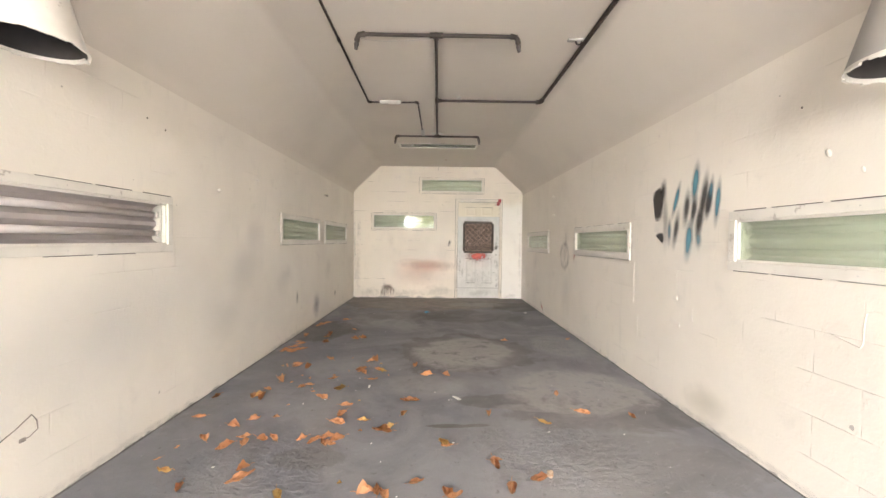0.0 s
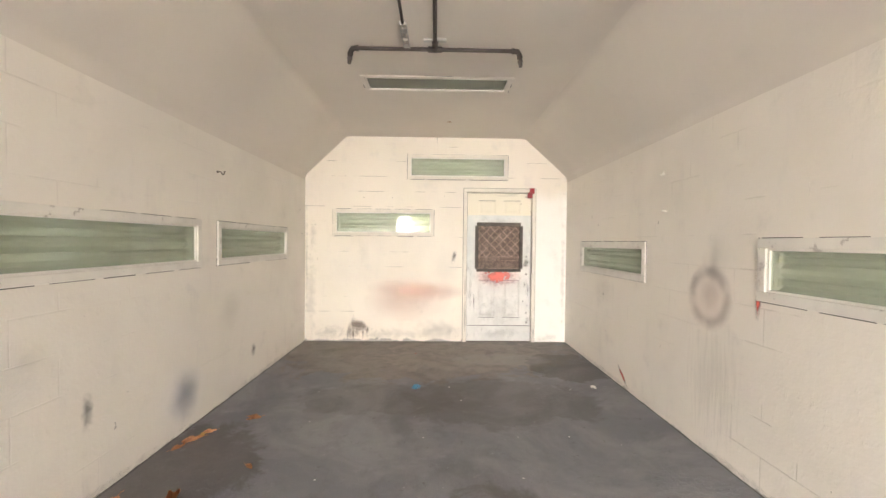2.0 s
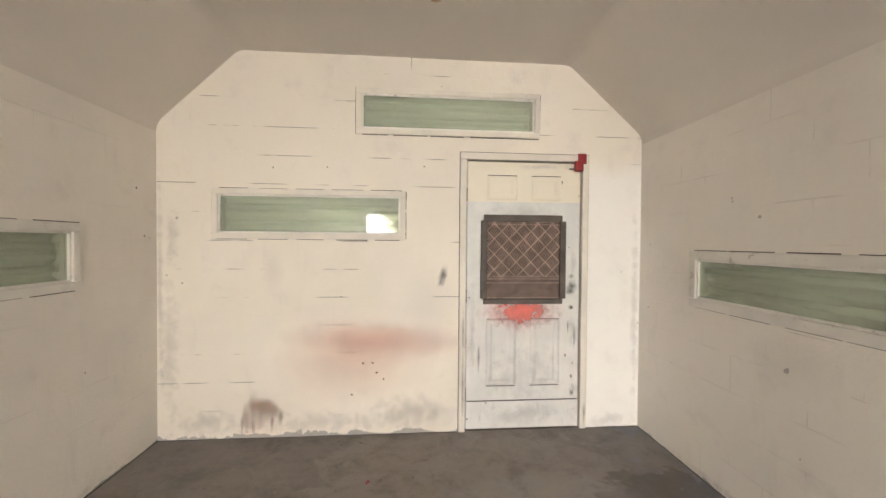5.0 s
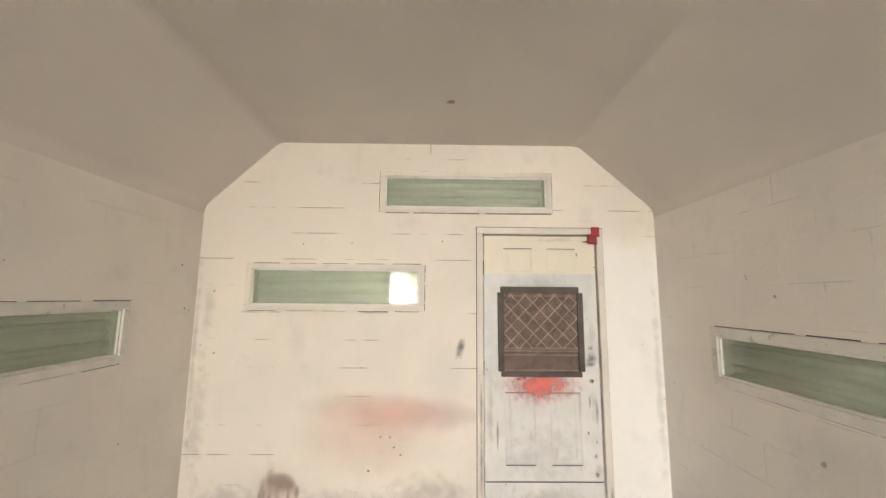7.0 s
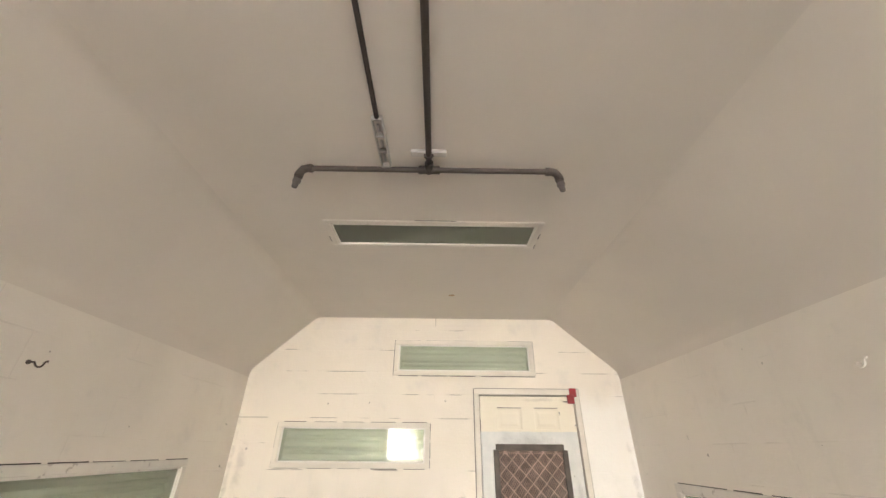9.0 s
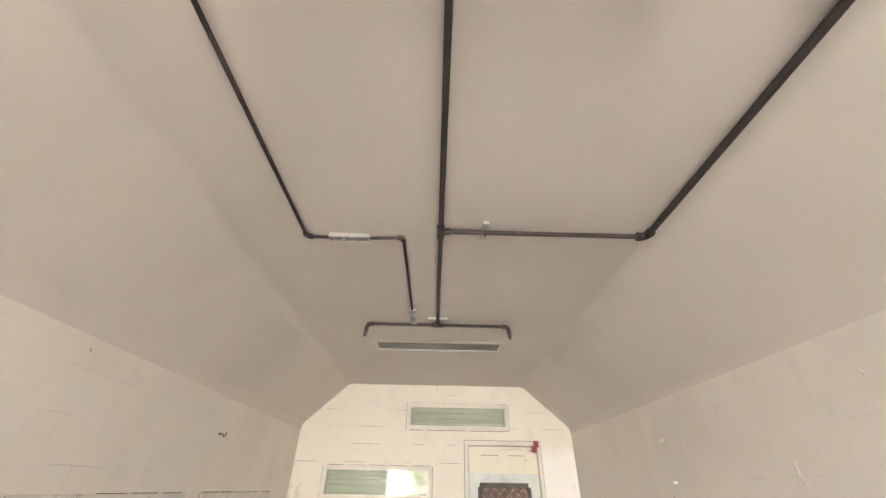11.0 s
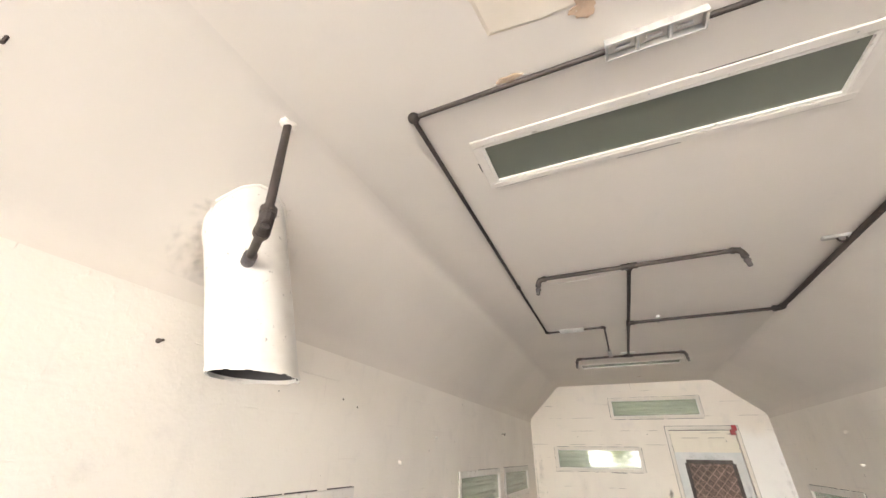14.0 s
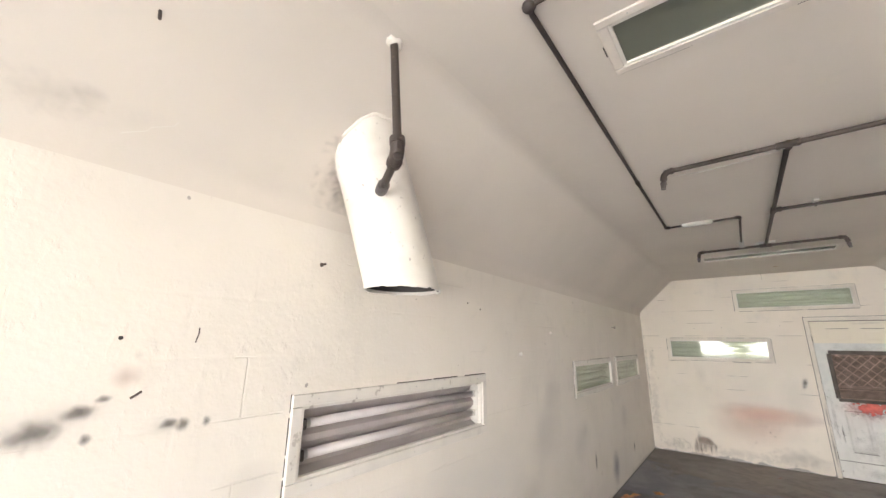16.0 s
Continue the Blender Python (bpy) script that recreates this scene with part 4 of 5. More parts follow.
# ---- exhaust ducts ----
def exhaust_duct(sign, x_mouth, y, z, r, lean, back, length, label, coat="duct"):
    """A leaning round duct that comes out of the slope, cut off square below, with a worn rim."""
    d = thing("exhaust_duct", (x_mouth, y, z), label, "duct", "exhaust ducts")
    axis = Vector((sign * math.tan(lean), -math.tan(back), 1)).normalized()
    side = (Vector((0, 1, 0)) - axis * axis.y).normalized()
    over = axis.cross(side)
    rng = random.Random(3 + sign)
    sides, rows = 40, 9
    for name, rr, mat in (("shell", r, M[coat]), ("lining", r - 0.004, M["duct_in"])):
        bm = bmesh.new()
        rings = []
        for k in range(rows):
            s = k / (rows - 1) * length
            ring = []
            for j in range(sides):
                a = 2 * math.pi * j / sides
                dent = 0.004 * noise.noise((math.cos(a) * 2, math.sin(a) * 2, s * 5 + sign))
                jag = 0.010 * noise.noise((a * 3, 1.0, sign)) if k == 0 else 0.0
                p = (rr + dent) * (math.cos(a) * side + math.sin(a) * over)
                # the mouth is cut level
                p += axis * (jag - p.z / axis.z if k == 0 else 0.08 + s)
                ring.append(bm.verts.new(p))
            rings.append(ring)
        for one, two in zip(rings, rings[1:]):
            for j in range(sides):
                bm.faces.new((one[j], one[(j + 1) % sides], two[(j + 1) % sides], two[j]))
        part(name, bm, mat, d, smooth=True)
    bm = bmesh.new()
    for j in range(sides):
        a, b = 2 * math.pi * j / sides, 2 * math.pi * (j + 1) / sides
        quad = [q * (math.cos(c) * side + math.sin(c) * over) for q, c in ((r - 0.005, a), (r + 0.003, a), (r + 0.003, b), (r - 0.005, b))]
        quad = [p - axis * (p.z / axis.z) for p in quad]
        lo = [bm.verts.new(p - axis * (0.004 + 0.009 * noise.noise((j * 0.6, 5.0, sign)))) for p in quad]
        hi = [bm.verts.new(p + axis * 0.010) for p in quad]
        for k in range(4):
            bm.faces.new((lo[k], lo[(k + 1) % 4], hi[(k + 1) % 4], hi[k]))
        bm.faces.new(lo[::-1])
        bm.faces.new(hi)
    part("rim", bm, M["duct"], d, "chipped white rim")
    # ragged filler where the duct leaves the slope
    knee = KNEE_L if sign < 0 else KNEE_R
    foot = Vector((XL if sign < 0 else XR, 0, knee)) - Vector((x_mouth, 0, z))
    run = Vector((CL if sign < 0 else CR, 0, TOP)) - Vector((XL if sign < 0 else XR, 0, knee))
    normal = Vector((-run.z, 0, run.x))
    loop_pts = []
    for j in range(49):
        c = 2 * math.pi * j / 48
        p = r * (math.cos(c) * side + math.sin(c) * over)
        s = (foot - p).dot(normal) / axis.dot(normal)
        wobble = 0.010 * noise.noise((math.cos(c) * 4, math.sin(c) * 4, 2.0 + sign))
        q = p * (1 + wobble * 4) + axis * (s + wobble)
        if q.x + x_mouth > XL + 0.005 and q.x + x_mouth < XR - 0.005:
            loop_pts.append(q)
    cuts = max(range(len(loop_pts)), key=lambda k: (loop_pts[k] - loop_pts[k - 1]).length)
    part("filler_bead", bend(loop_pts[cuts:] + loop_pts[:cuts], 0.008, 7), M["filler"], d, "cracked white filler", smooth=True)
    return d


exhaust_duct(-1, -1.442, 1.25, 1.895, 0.150, radians(9), radians(14), 0.95, "white painted round exhaust duct leaning out of the slope")
exhaust_duct(1, 1.48, 1.03, 1.78, 0.165, radians(8), radians(13), 0.95, "round metal exhaust duct with worn white paint", "worn_duct")


def ragged(at, r):
    """An uneven collar of filler pressed round a pipe."""
    bm = ball((0, 0, 0), r, squash=(1.1, 1.3, 0.6))
    for v in bm.verts:
        v.co *= 0.85 + 0.5 * noise.noise(v.co * 60)
    bmesh.ops.translate(bm, vec=at, verts=bm.verts[:])
    return bm


# drop pipe into the duct
drop = thing("drop_pipe", (-1.16, 0.87, 2.70), "dark steel drop pipe with nozzle into the duct", "pipe")
a, b, c = Vector((-1.220, 0.930, 2.757)), Vector((-1.145, 0.902, 2.266)), Vector((-1.388, 1.054, 2.258))
for nm, bm, mt in (("pipe", rod(a, b, 0.0148, sides=14), M["pipe"]), ("elbow", bend(corner(a, b, c, 0.05, 6), 0.0235), M["pipe"]),
                   ("collar", rod(b + (a - b).normalized() * 0.04, b + (a - b).normalized() * 0.065, 0.026, sides=14), M["pipe"]),
                   ("collar", rod(b + (c - b).normalized() * 0.04, b + (c - b).normalized() * 0.062, 0.026, sides=14), M["pipe"]),
                   ("pipe", rod(b, c, 0.0148, sides=14), M["pipe"]),
                   ("nozzle", rod(c - (c - b).normalized() * 0.055, c + (c - b).normalized() * 0.004, 0.0235, sides=14), M["nozzle"]),
                   ("ceiling_seal", ragged((-1.220, 0.930, 2.756), 0.030), M["filler"])):
    o = part(nm, bm, mt, drop, smooth=nm == "ceiling_seal")
    o.matrix_parent_inverse = Matrix.Translation((-1.16, 0.87, 2.70)).inverted()


# ---- sprayed and splashed marks ----
LAYER = [0]


def mark(name, at, w, h, material, label, group=""):
    """A flat patch of sprayed paint. Local x along the wall, y up, z out of the wall."""
    bm = bmesh.new()
    bmesh.ops.create_grid(bm, x_segments=2, y_segments=2, size=0.5)
    bmesh.ops.scale(bm, vec=(w, h, 1), verts=bm.verts[:])
    ob = part(name, bm, material)
    LAYER[0] = (LAYER[0] + 1) % 11
    ob.matrix_world = at @ Matrix.Translation((0, 0, 0.00025 * LAYER[0]))
    ob.visible_shadow = False
    return tagged(ob, label, "paint mark", group)


def on_left(y, z, roll=0, off=0.003):
    return pose(XL + off, y, z, 90, 0, 90) @ pose(0, 0, 0, 0, 0, roll)


def on_right(y, z, roll=0, off=0.003):
    return pose(XR - off, y, z, 90, 0, -90) @ pose(0, 0, 0, 0, 0, roll)


def on_far(x, z, roll=0, off=0.003):
    return pose(x, YF - off, z, 90, 0, 0) @ pose(0, 0, 0, 0, 0, roll)


S_BLACK = overspray("black_spray", (0.045, 0.038, 0.036), 0.95, 0.06, 0.3, 9)
S_FADE = overspray("thin_black_spray", (0.06, 0.052, 0.05), 0.5, 0.0, 0.3, 9)
S_BLUE = overspray("blue_spray", (0.085, 0.30, 0.40), 0.92, 0.05, 0.3, 9)
S_PALE = overspray("pale_blue_spray", (0.26, 0.44, 0.52), 0.6, 0.05, 0.3, 9)
S_BLOCK = overspray("blotted_black_spray", (0.05, 0.042, 0.04), 0.94, 0.45, 0.6, 9, flat=True)
S_PINK = overspray("pink_spray", (0.95, 0.45, 0.33), 0.34, 0.1, 0.6, 6)
S_HAZE = overspray("faint_pink_haze", (0.90, 0.54, 0.42), 0.28, 0.0, 0.4, 4)
S_RED = overspray("red_spray", (0.76, 0.11, 0.075), 0.9, 0.0, 1.1, 16)
S_NAVY = overspray("navy_spray", (0.07, 0.15, 0.42), 0.45, 0.0, 0.5, 9)
S_BROWN = overspray("brown_splash", (0.52, 0.32, 0.22), 0.42, 0.1, 0.7, 14)
S_GREY = overspray("grey_smudge", (0.36, 0.345, 0.335), 0.085, 0.0, 0.7, 7)
S_SOOT = overspray("dark_smudge", (0.10, 0.088, 0.08), 0.62, 0.0, 1.2, 24)
S_DRIP = overspray("thin_grey_drips", (0.52, 0.46, 0.42), 0.10, 0.0, 2.6, 17, True)
S_MOULD = overspray("greenish_mould", (0.60, 0.52, 0.30), 0.2, 0.0, 0.8, 8)
S_BLUISH = overspray("bluish_haze", (0.52, 0.56, 0.63), 0.10, 0.0, 0.6, 4)
S_SCUFF = overspray("grey_scuffs", (0.30, 0.285, 0.27), 0.17, 0.0, 2.3, 12)
S_FILLER = overspray("yellowed_filler", (0.52, 0.40, 0.28), 0.4, 0.0, 2.0, 14)
S_GRIME = overspray("dark_door_grime", (0.16, 0.15, 0.145), 0.5, 0.0, 0.9, 14)
S_GRIME_SOFT = overspray("thin_grey_grime", (0.34, 0.32, 0.30), 0.1, 0.0, 1.6, 30)
S_RING = ring_spray("reddish_ring", (0.58, 0.31, 0.26), 0.32)
S_ROSE = overspray("rose_haze", (0.90, 0.58, 0.50), 0.22, 0.0, 0.4, 4)

# graffiti strokes: y and z of the upper end, of the lower end, width, paint
STROKES = [(2.611, 1.650, 2.690, 1.415, 0.062, S_BLUE), (2.622, 1.440, 2.668, 1.190, 0.072, S_BLACK), (2.722, 1.40, 2.724, 1.20, 0.06, S_PALE),
           (2.518, 1.585, 2.548, 1.345, 0.078, S_BLACK), (2.428, 1.760, 2.462, 1.500, 0.085, S_BLUE), (2.440, 1.540, 2.472, 1.345, 0.066, S_BLACK),
           (2.486, 1.365, 2.516, 1.105, 0.092, S_BLUE), (2.335, 1.680, 2.385, 1.360, 0.078, S_BLACK), (2.388, 1.450, 2.412, 1.250, 0.080, S_BLACK),
           (2.404, 1.300, 2.398, 1.170, 0.070, S_PALE), (2.282, 1.640, 2.320, 1.420, 0.052, S_BLUE), (2.300, 1.560, 2.330, 1.380, 0.07, S_BLACK),
           (2.220, 1.610, 2.248, 1.340, 0.056, S_BLUE), (2.792, 1.690, 2.850, 1.480, 0.10, S_BLACK), (2.775, 1.60, 2.765, 1.18, 0.085, S_FADE)]
graffiti = thing("graffiti", (XR - 0.004, 2.45, 1.4), "black and blue sprayed graffiti strokes on the wall", "graffiti")
for k, (y0, z0, y1, z1, w, mt) in enumerate(STROKES):
    bm = bmesh.new()
    bmesh.ops.create_grid(bm, x_segments=2, y_segments=4, size=0.5)
    bmesh.ops.scale(bm, vec=(w * 1.3, math.hypot(y1 - y0, z1 - z0) * 1.6, 1), verts=bm.verts[:])
    o = part("stroke", bm, mt, graffiti, "fading black stroke" if mt in (S_BLACK, S_FADE) else "fading blue stroke")
    o.matrix_parent_inverse = graffiti.matrix_world.inverted()
    o.matrix_basis = on_right((y0 + y1) / 2, (z0 + z1) / 2, math.degrees(math.atan2(y0 - y1, z0 - z1)), 0.0025 + 0.0004 * k)
    o.visible_shadow = False
for outline in (((2.945, 1.615), (2.90, 1.385), (2.798, 1.385), (2.802, 1.56), (2.84, 1.66)), ((2.892, 1.272), (2.86, 1.295), (2.785, 1.295), (2.782, 1.20), (2.82, 1.225))):
    bm = bmesh.new()
    bm.faces.new([bm.verts.new((XR - 0.0096, y, z)) for y, z in outline])
    core = part("stroke", bm, S_BLOCK, graffiti, "solid black block")
    core.matrix_parent_inverse = graffiti.matrix_world.inverted()
    core.visible_shadow = False
tape = part("tape_strip", box((XR - 0.0112, 2.792, 1.300), (XR - 0.0104, 2.905, 1.378)), M["filler"])
tagged(tape, "short strip of white tape across the graffiti", "tape")

mark("paint_ring", on_right(5.06, 1.02), 0.46, 0.50, S_RING, "faded reddish sprayed ring on the wall")
mark("spray_haze", on_right(5.05, 1.02), 0.36, 0.44, S_ROSE, "pale rose haze inside the sprayed ring")
mark("spray_haze", on_right(5.02, 1.24, -4), 0.10, 0.34, S_GREY, "grey haze of spray above the ring")
mark("drip_stain", on_right(5.02, 0.48), 0.55, 0.95, S_DRIP, "thin vertical grey drips below the ring")
mark("spray_haze", on_right(5.0, 1.28), 0.34, 0.50, S_GREY, "grey haze of spray above the ring")
mark("spray_streak", on_right(6.14, 0.115, -42), 0.30, 0.06, S_RED, "short slanting red streak near the floor")
mark("spray_streak", on_right(4.69, 1.03), 0.05, 0.20, S_RED, "small red streak beside the light frame")
mark("smudge", on_right(6.55, 0.88), 0.55, 0.40, S_GREY, "faint grey smudge under the light box")
mark("mould_stain", on_right(2.30, 0.16), 0.60, 0.34, S_MOULD, "yellow-green stain just above the floor")
mark("spray_band", on_far(-0.20, 0.70, -3), 1.8, 0.34, S_PINK, "faint pink sprayed band on the wall")
mark("spray_haze", on_far(-0.42, 0.55), 1.5, 0.80, S_HAZE, "very faint pink haze on the wall", "")
mark("spray_haze", on_far(0.12, 0.95), 0.65, 0.9, S_BLUISH, "pale bluish haze beside the door")
splash = thing("splash_stain", (-1.05, YF - 0.004, 0.0), "brown splash with drips running down to the floor", "stain")
for k, (x, z0, z1, w) in enumerate(((-1.115, 0.0, 0.34, 0.085), (-1.165, 0.02, 0.26, 0.055), (-1.06, 0.05, 0.31, 0.08), (-1.01, 0.10, 0.30, 0.085), (-0.965, 0.12, 0.27, 0.075),
                                    (-0.925, 0.08, 0.22, 0.04), (-1.06, 0.18, 0.30, 0.22), (-1.115, -0.03, 0.12, 0.032), (-0.985, 0.02, 0.2, 0.028), (-1.19, 0.0, 0.18, 0.03))):
    bm = bmesh.new()
    bmesh.ops.create_grid(bm, x_segments=2, y_segments=4, size=0.5)
    bmesh.ops.scale(bm, vec=(w * 1.3, (z1 - z0) * 1.15, 1), verts=bm.verts[:])
    o = part("drip", bm, S_BROWN, splash)
    o.matrix_parent_inverse = splash.matrix_world.inverted()
    o.matrix_basis = on_far(x, max((z0 + z1) / 2, (z1 - z0) * 0.58), 4 * math.sin(k * 2.0), 0.004 + 0.0003 * k)
    o.visible_shadow = False
mark("spray_spot", on_far(0.243, 1.17, -12, 0.004), 0.085, 0.21, S_SOOT, "small black sprayed spot beside the door")
mark("smudge", on_far(-0.98, 1.20), 0.22, 0.42, S_GREY, "faint grey vertical smudge")
mark("smudge", on_far(0.16, 0.13), 0.55, 0.26, S_GREY, "grey scuffs above the floor beside the door")
mark("spray_patch", on_far(0.85, 0.905, 0, -0.0085), 0.76, 0.36, S_RED, "bright red spray under the door grille")
mark("smudge", on_far(1.235, 1.09, 0, -0.009), 0.12, 0.13, S_SOOT, "dark smudge beside the door lock")
mark("spray_patch", on_left(5.33, 0.26), 0.42, 0.48, S_NAVY, "dark blue sprayed cloud above the floor")
mark("smudge", on_left(4.59, 0.48), 0.09, 0.24, S_SOOT, "small dark scuff low on the wall")
mark("smudge", on_left(6.30, 0.30), 0.12, 0.16, S_SOOT, "small dark scuff low on the wall")
for y, z, w, h, mt in ((0.385, 1.495, 0.10, 0.06, S_SOOT), (0.36, 1.49, 0.22, 0.10, S_GREY), (0.31, 1.455, 0.17, 0.10, S_SOOT), (0.27, 1.45, 0.34, 0.16, S_GREY), (0.41, 1.425, 0.035, 0.045, S_SOOT),
                       (0.43, 1.525, 0.05, 0.03, S_SOOT), (0.595, 1.438, 0.07, 0.045, S_SOOT), (0.575, 1.43, 0.14, 0.09, S_GREY), (0.635, 1.43, 0.05, 0.06, S_SOOT), (0.70, 1.43, 0.035, 0.05, S_SOOT),
                       (0.86, 1.20, 0.30, 0.22, S_BLUISH), (0.47, 1.58, 0.10, 0.09, S_HAZE), (0.49, 1.64, 0.035, 0.045, S_GREY), (0.20, 1.40, 0.10, 0.30, S_GREY)):
    mark("smudge", on_left(y, z), w, h, mt, "dark smudge on white paint")
# Wide low patches tint in the lower wall's cool shade; others are clouding.
for y, z, w, h in ((2.3, 0.75, 2.4, 1.2), (1.7, 0.72, 1.8, 0.9), (3.35, 0.95, 0.9, 0.7), (3.0, 0.55, 0.9, 0.6), (4.2, 0.75, 0.7, 0.5), (5.9, 0.75, 0.5, 0.5), (3.5, 1.25, 0.5, 0.5)):
    mark("smudge", on_left(y, z, 8), w, h, S_BLUISH if z > 0.7 else S_GREY, "faint grey clouding and cool shade tint on white paint")


for x, z, w, h in ((-1.68, 0.65, 0.16, 1.3), (-1.66, 1.45, 0.12, 0.5), (-0.7, 0.10, 1.6, 0.22), (0.0, 0.16, 0.8, 0.34), (-1.45, 0.12, 0.6, 0.26), (1.735, 0.9, 0.08, 1.9), (1.55, 0.06, 0.45, 0.16), (-1.745, 1.1, 0.06, 2.0)):
    mark("scuff", on_far(x, z, 0, 0.0045), w, h, S_SCUFF, "grey scuffs and flaked paint on the wall")
for x, z, w, h in ((1.245, 0.76, 0.07, 0.30), (1.26, 0.30, 0.10, 0.12), (0.86, 0.12, 0.85, 0.2), (1.0, 2.0, 0.55, 0.05), (0.47, 0.75, 0.06, 0.9), (1.25, 1.25, 0.08, 0.4), (0.86, 0.42, 0.8, 0.6), (0.86, 1.62, 0.8, 0.25)):
    mark("scuff", on_far(x, z, 0, -0.0042 if z < 0.2 else -0.0085), w, h, S_SCUFF, "dark chips in the door paint")
for x, z, w, h in ((0.397, 0.35, 0.035, 0.75), (0.397, 0.75, 0.03, 0.5), (1.335, 0.12, 0.03, 0.25)):
    mark("scuff", on_far(x, z, 0, 0.0165), w, h, S_GRIME, "dark grime on the door casing")
for x, z, w, h in ((1.262, 0.70, 0.035, 0.24), (1.21, 0.78, 0.02, 0.16), (1.24, 0.40, 0.035, 0.05), (1.25, 0.50, 0.02, 0.03), (1.245, 0.27, 0.05, 0.06), (1.23, 1.17, 0.06, 0.05), (1.22, 1.05, 0.11, 0.06), (0.52, 0.55, 0.03, 0.3)):
    mark("scuff", on_far(x, z, 0, -0.0085), w, h, S_GRIME, "dark chips in the door paint")
for y, up, w, h, mt in ((1.14, 0.22, 0.52, 0.62, S_SCUFF), (1.10, 0.26, 0.44, 0.50, S_FILLER), (0.17, 0.10, 0.30, 0.16, S_GRIME_SOFT), (0.24, 0.14, 0.12, 0.08, S_GRIME_SOFT)):
    run = Vector((CL - XL, 0, TOP - KNEE_L)).normalized()
    mark("scuff", pose(XL + run.x * up + run.z * 0.003, y, KNEE_L + run.z * up - run.x * 0.003, 90, 0, 90) @ pose(0, 0, 0, math.degrees(math.atan2(run.x, run.z)), 0, 0), w, h, mt,
         "mottled yellowed filler round the duct" if mt == S_FILLER else "grey scuffs on the painted slope")
for y in (2.0, 4.4, 6.6):
    mark("scuff", on_left(y, 0.03, 0, 0.0035), 2.2, 0.07, S_SCUFF, "grey scuffs above the floor")
    mark("scuff", on_right(y, 0.03, 0, 0.0035), 2.2, 0.07, S_SCUFF, "grey scuffs above the floor")


def floor_joint(name, a, b):
    """A thin, uneven dark bead in the joint between wall and floor."""
    a, b = Vector(a), Vector(b)
    n = max(8, int((b - a).length / 0.12))
    pts = [a.lerp(b, k / n) + Vector((0, 0, 0.0035 * noise.noise((k * 0.7, a.x, b.y)))) for k in range(n + 1)]
    tagged(part(name, bend(pts, 0.0055, 6), M["grime"]), "thin dark line along the foot of the wall", "dirt", kind="structure")


floor_joint("trim_1", (XL + 0.002, YB, 0), (XL + 0.002, YF, 0))
floor_joint("trim_2", (XR - 0.002, YB, 0), (XR - 0.002, YF, 0))
floor_joint("trim_3", (XL, YF - 0.002, 0), (DOOR[0] - 0.06, YF - 0.002, 0))
floor_joint("trim_4", (DOOR[1] + 0.06, YF - 0.002, 0), (XR, YF - 0.002, 0))


# ---- small things on walls and ceiling ----
def wall_hook(at, label, mat="iron"):
    """An iron S-hook in a wall. Local x along the wall, y up, z out."""
    h = thing("wall_hook", at, label, "hook")
    part("plate", rod((0, 0, 0), (0, 0, 0.005), 0.010, sides=12), M[mat], h)
    pts = [(0, 0, 0), (0, 0, 0.04)] + [(0.028 - 0.028 * math.cos(a), -0.024 * math.sin(a), 0.045) for a in [k * math.pi / 8 for k in range(1, 9)]]
    pts += [(0.056 + 0.014 * (1 - math.cos(a)), 0.018 * math.sin(a), 0.045) for a in [k * math.pi / 6 for k in range(1, 5)]]
    part("hook", bend([Vector(p) * 0.72 for p in pts], 0.0042, 8), M[mat], h, smooth=True)


wall_hook(on_left(5.71, 1.905), "rusty iron hook screwed into the wall")
wall_hook(on_right(5.56, 1.905), "pale painted iron hook screwed into the wall", "filler")


def bolt(at, r, length, material, label):
    b = thing("wall_bolt", at, label, "bolt")
    part("washer", rod((0, 0, 0), (0, 0, 0.003), r * 1.7, sides=12), material, b)
    part("shank", rod((0, 0, 0.002), (0, 0, length), r, sides=8), material, b)


bolt(on_left(1.07, 2.01), 0.0055, 0.03, M["iron"], "rusty bolt stub in the white wall")
bolt(on_left(2.93, 1.60), 0.012, 0.02, M["filler"], "white painted bolt head on the wall")
bolt(on_left(3.55, 1.78), 0.010, 0.02, M["filler"], "white painted bolt head on the wall")
bolt(on_right(5.53, 1.62), 0.009, 0.03, M["filler"], "white painted bolt stub in the wall")
for y, z, r in ((1.58, 1.63, 0.018), (1.44, 1.53, 0.012), (2.62, 0.81, 0.014), (2.59, 0.61, 0.014), (2.89, 2.08, 0.02), (3.27, 2.13, 0.012), (3.9, 2.0, 0.012)):
    o = part("filler_blob", ball((0, 0, 0), r, squash=(0.7, 1.2, 0.35)), M["run"], smooth=True)
    o.matrix_world = on_right(y, z, 10 * r * 100, 0.001)
    tagged(o, "small lump of white filler on the wall", "filler lump", "filler lumps")
for y, z, h in ((2.45, 0.72, 0.10), (3.22, 0.86, 0.36), (3.15, 0.48, 0.18), (3.42, 1.95, 0.16), (3.75, 1.72, 0.14), (4.43, 1.65, 0.10), (4.0, 0.42, 0.14), (3.6, 0.35, 0.12), (2.75, 2.0, 0.14)):
    bm = bend([(0.004 * math.sin(k * 1.3), h * (k / 6 - 0.5), 0.0) for k in range(7)], 0.0022, 6)
    o = part("paint_run", bm, M["run"], smooth=True)
    o.matrix_world = on_right(y, z, 0, 0.0015)
    tagged(o, "thick dried run of white paint", "paint run", "paint runs")


def dark_hole(at, r, label="small dark hole in the paint"):
    o = part("wall_hole", rod((0, 0, 0.0005), (0, 0, 0.002), r, sides=9), M["hole"])
    o.matrix_world = at
    tagged(o, label, "hole", "small holes")


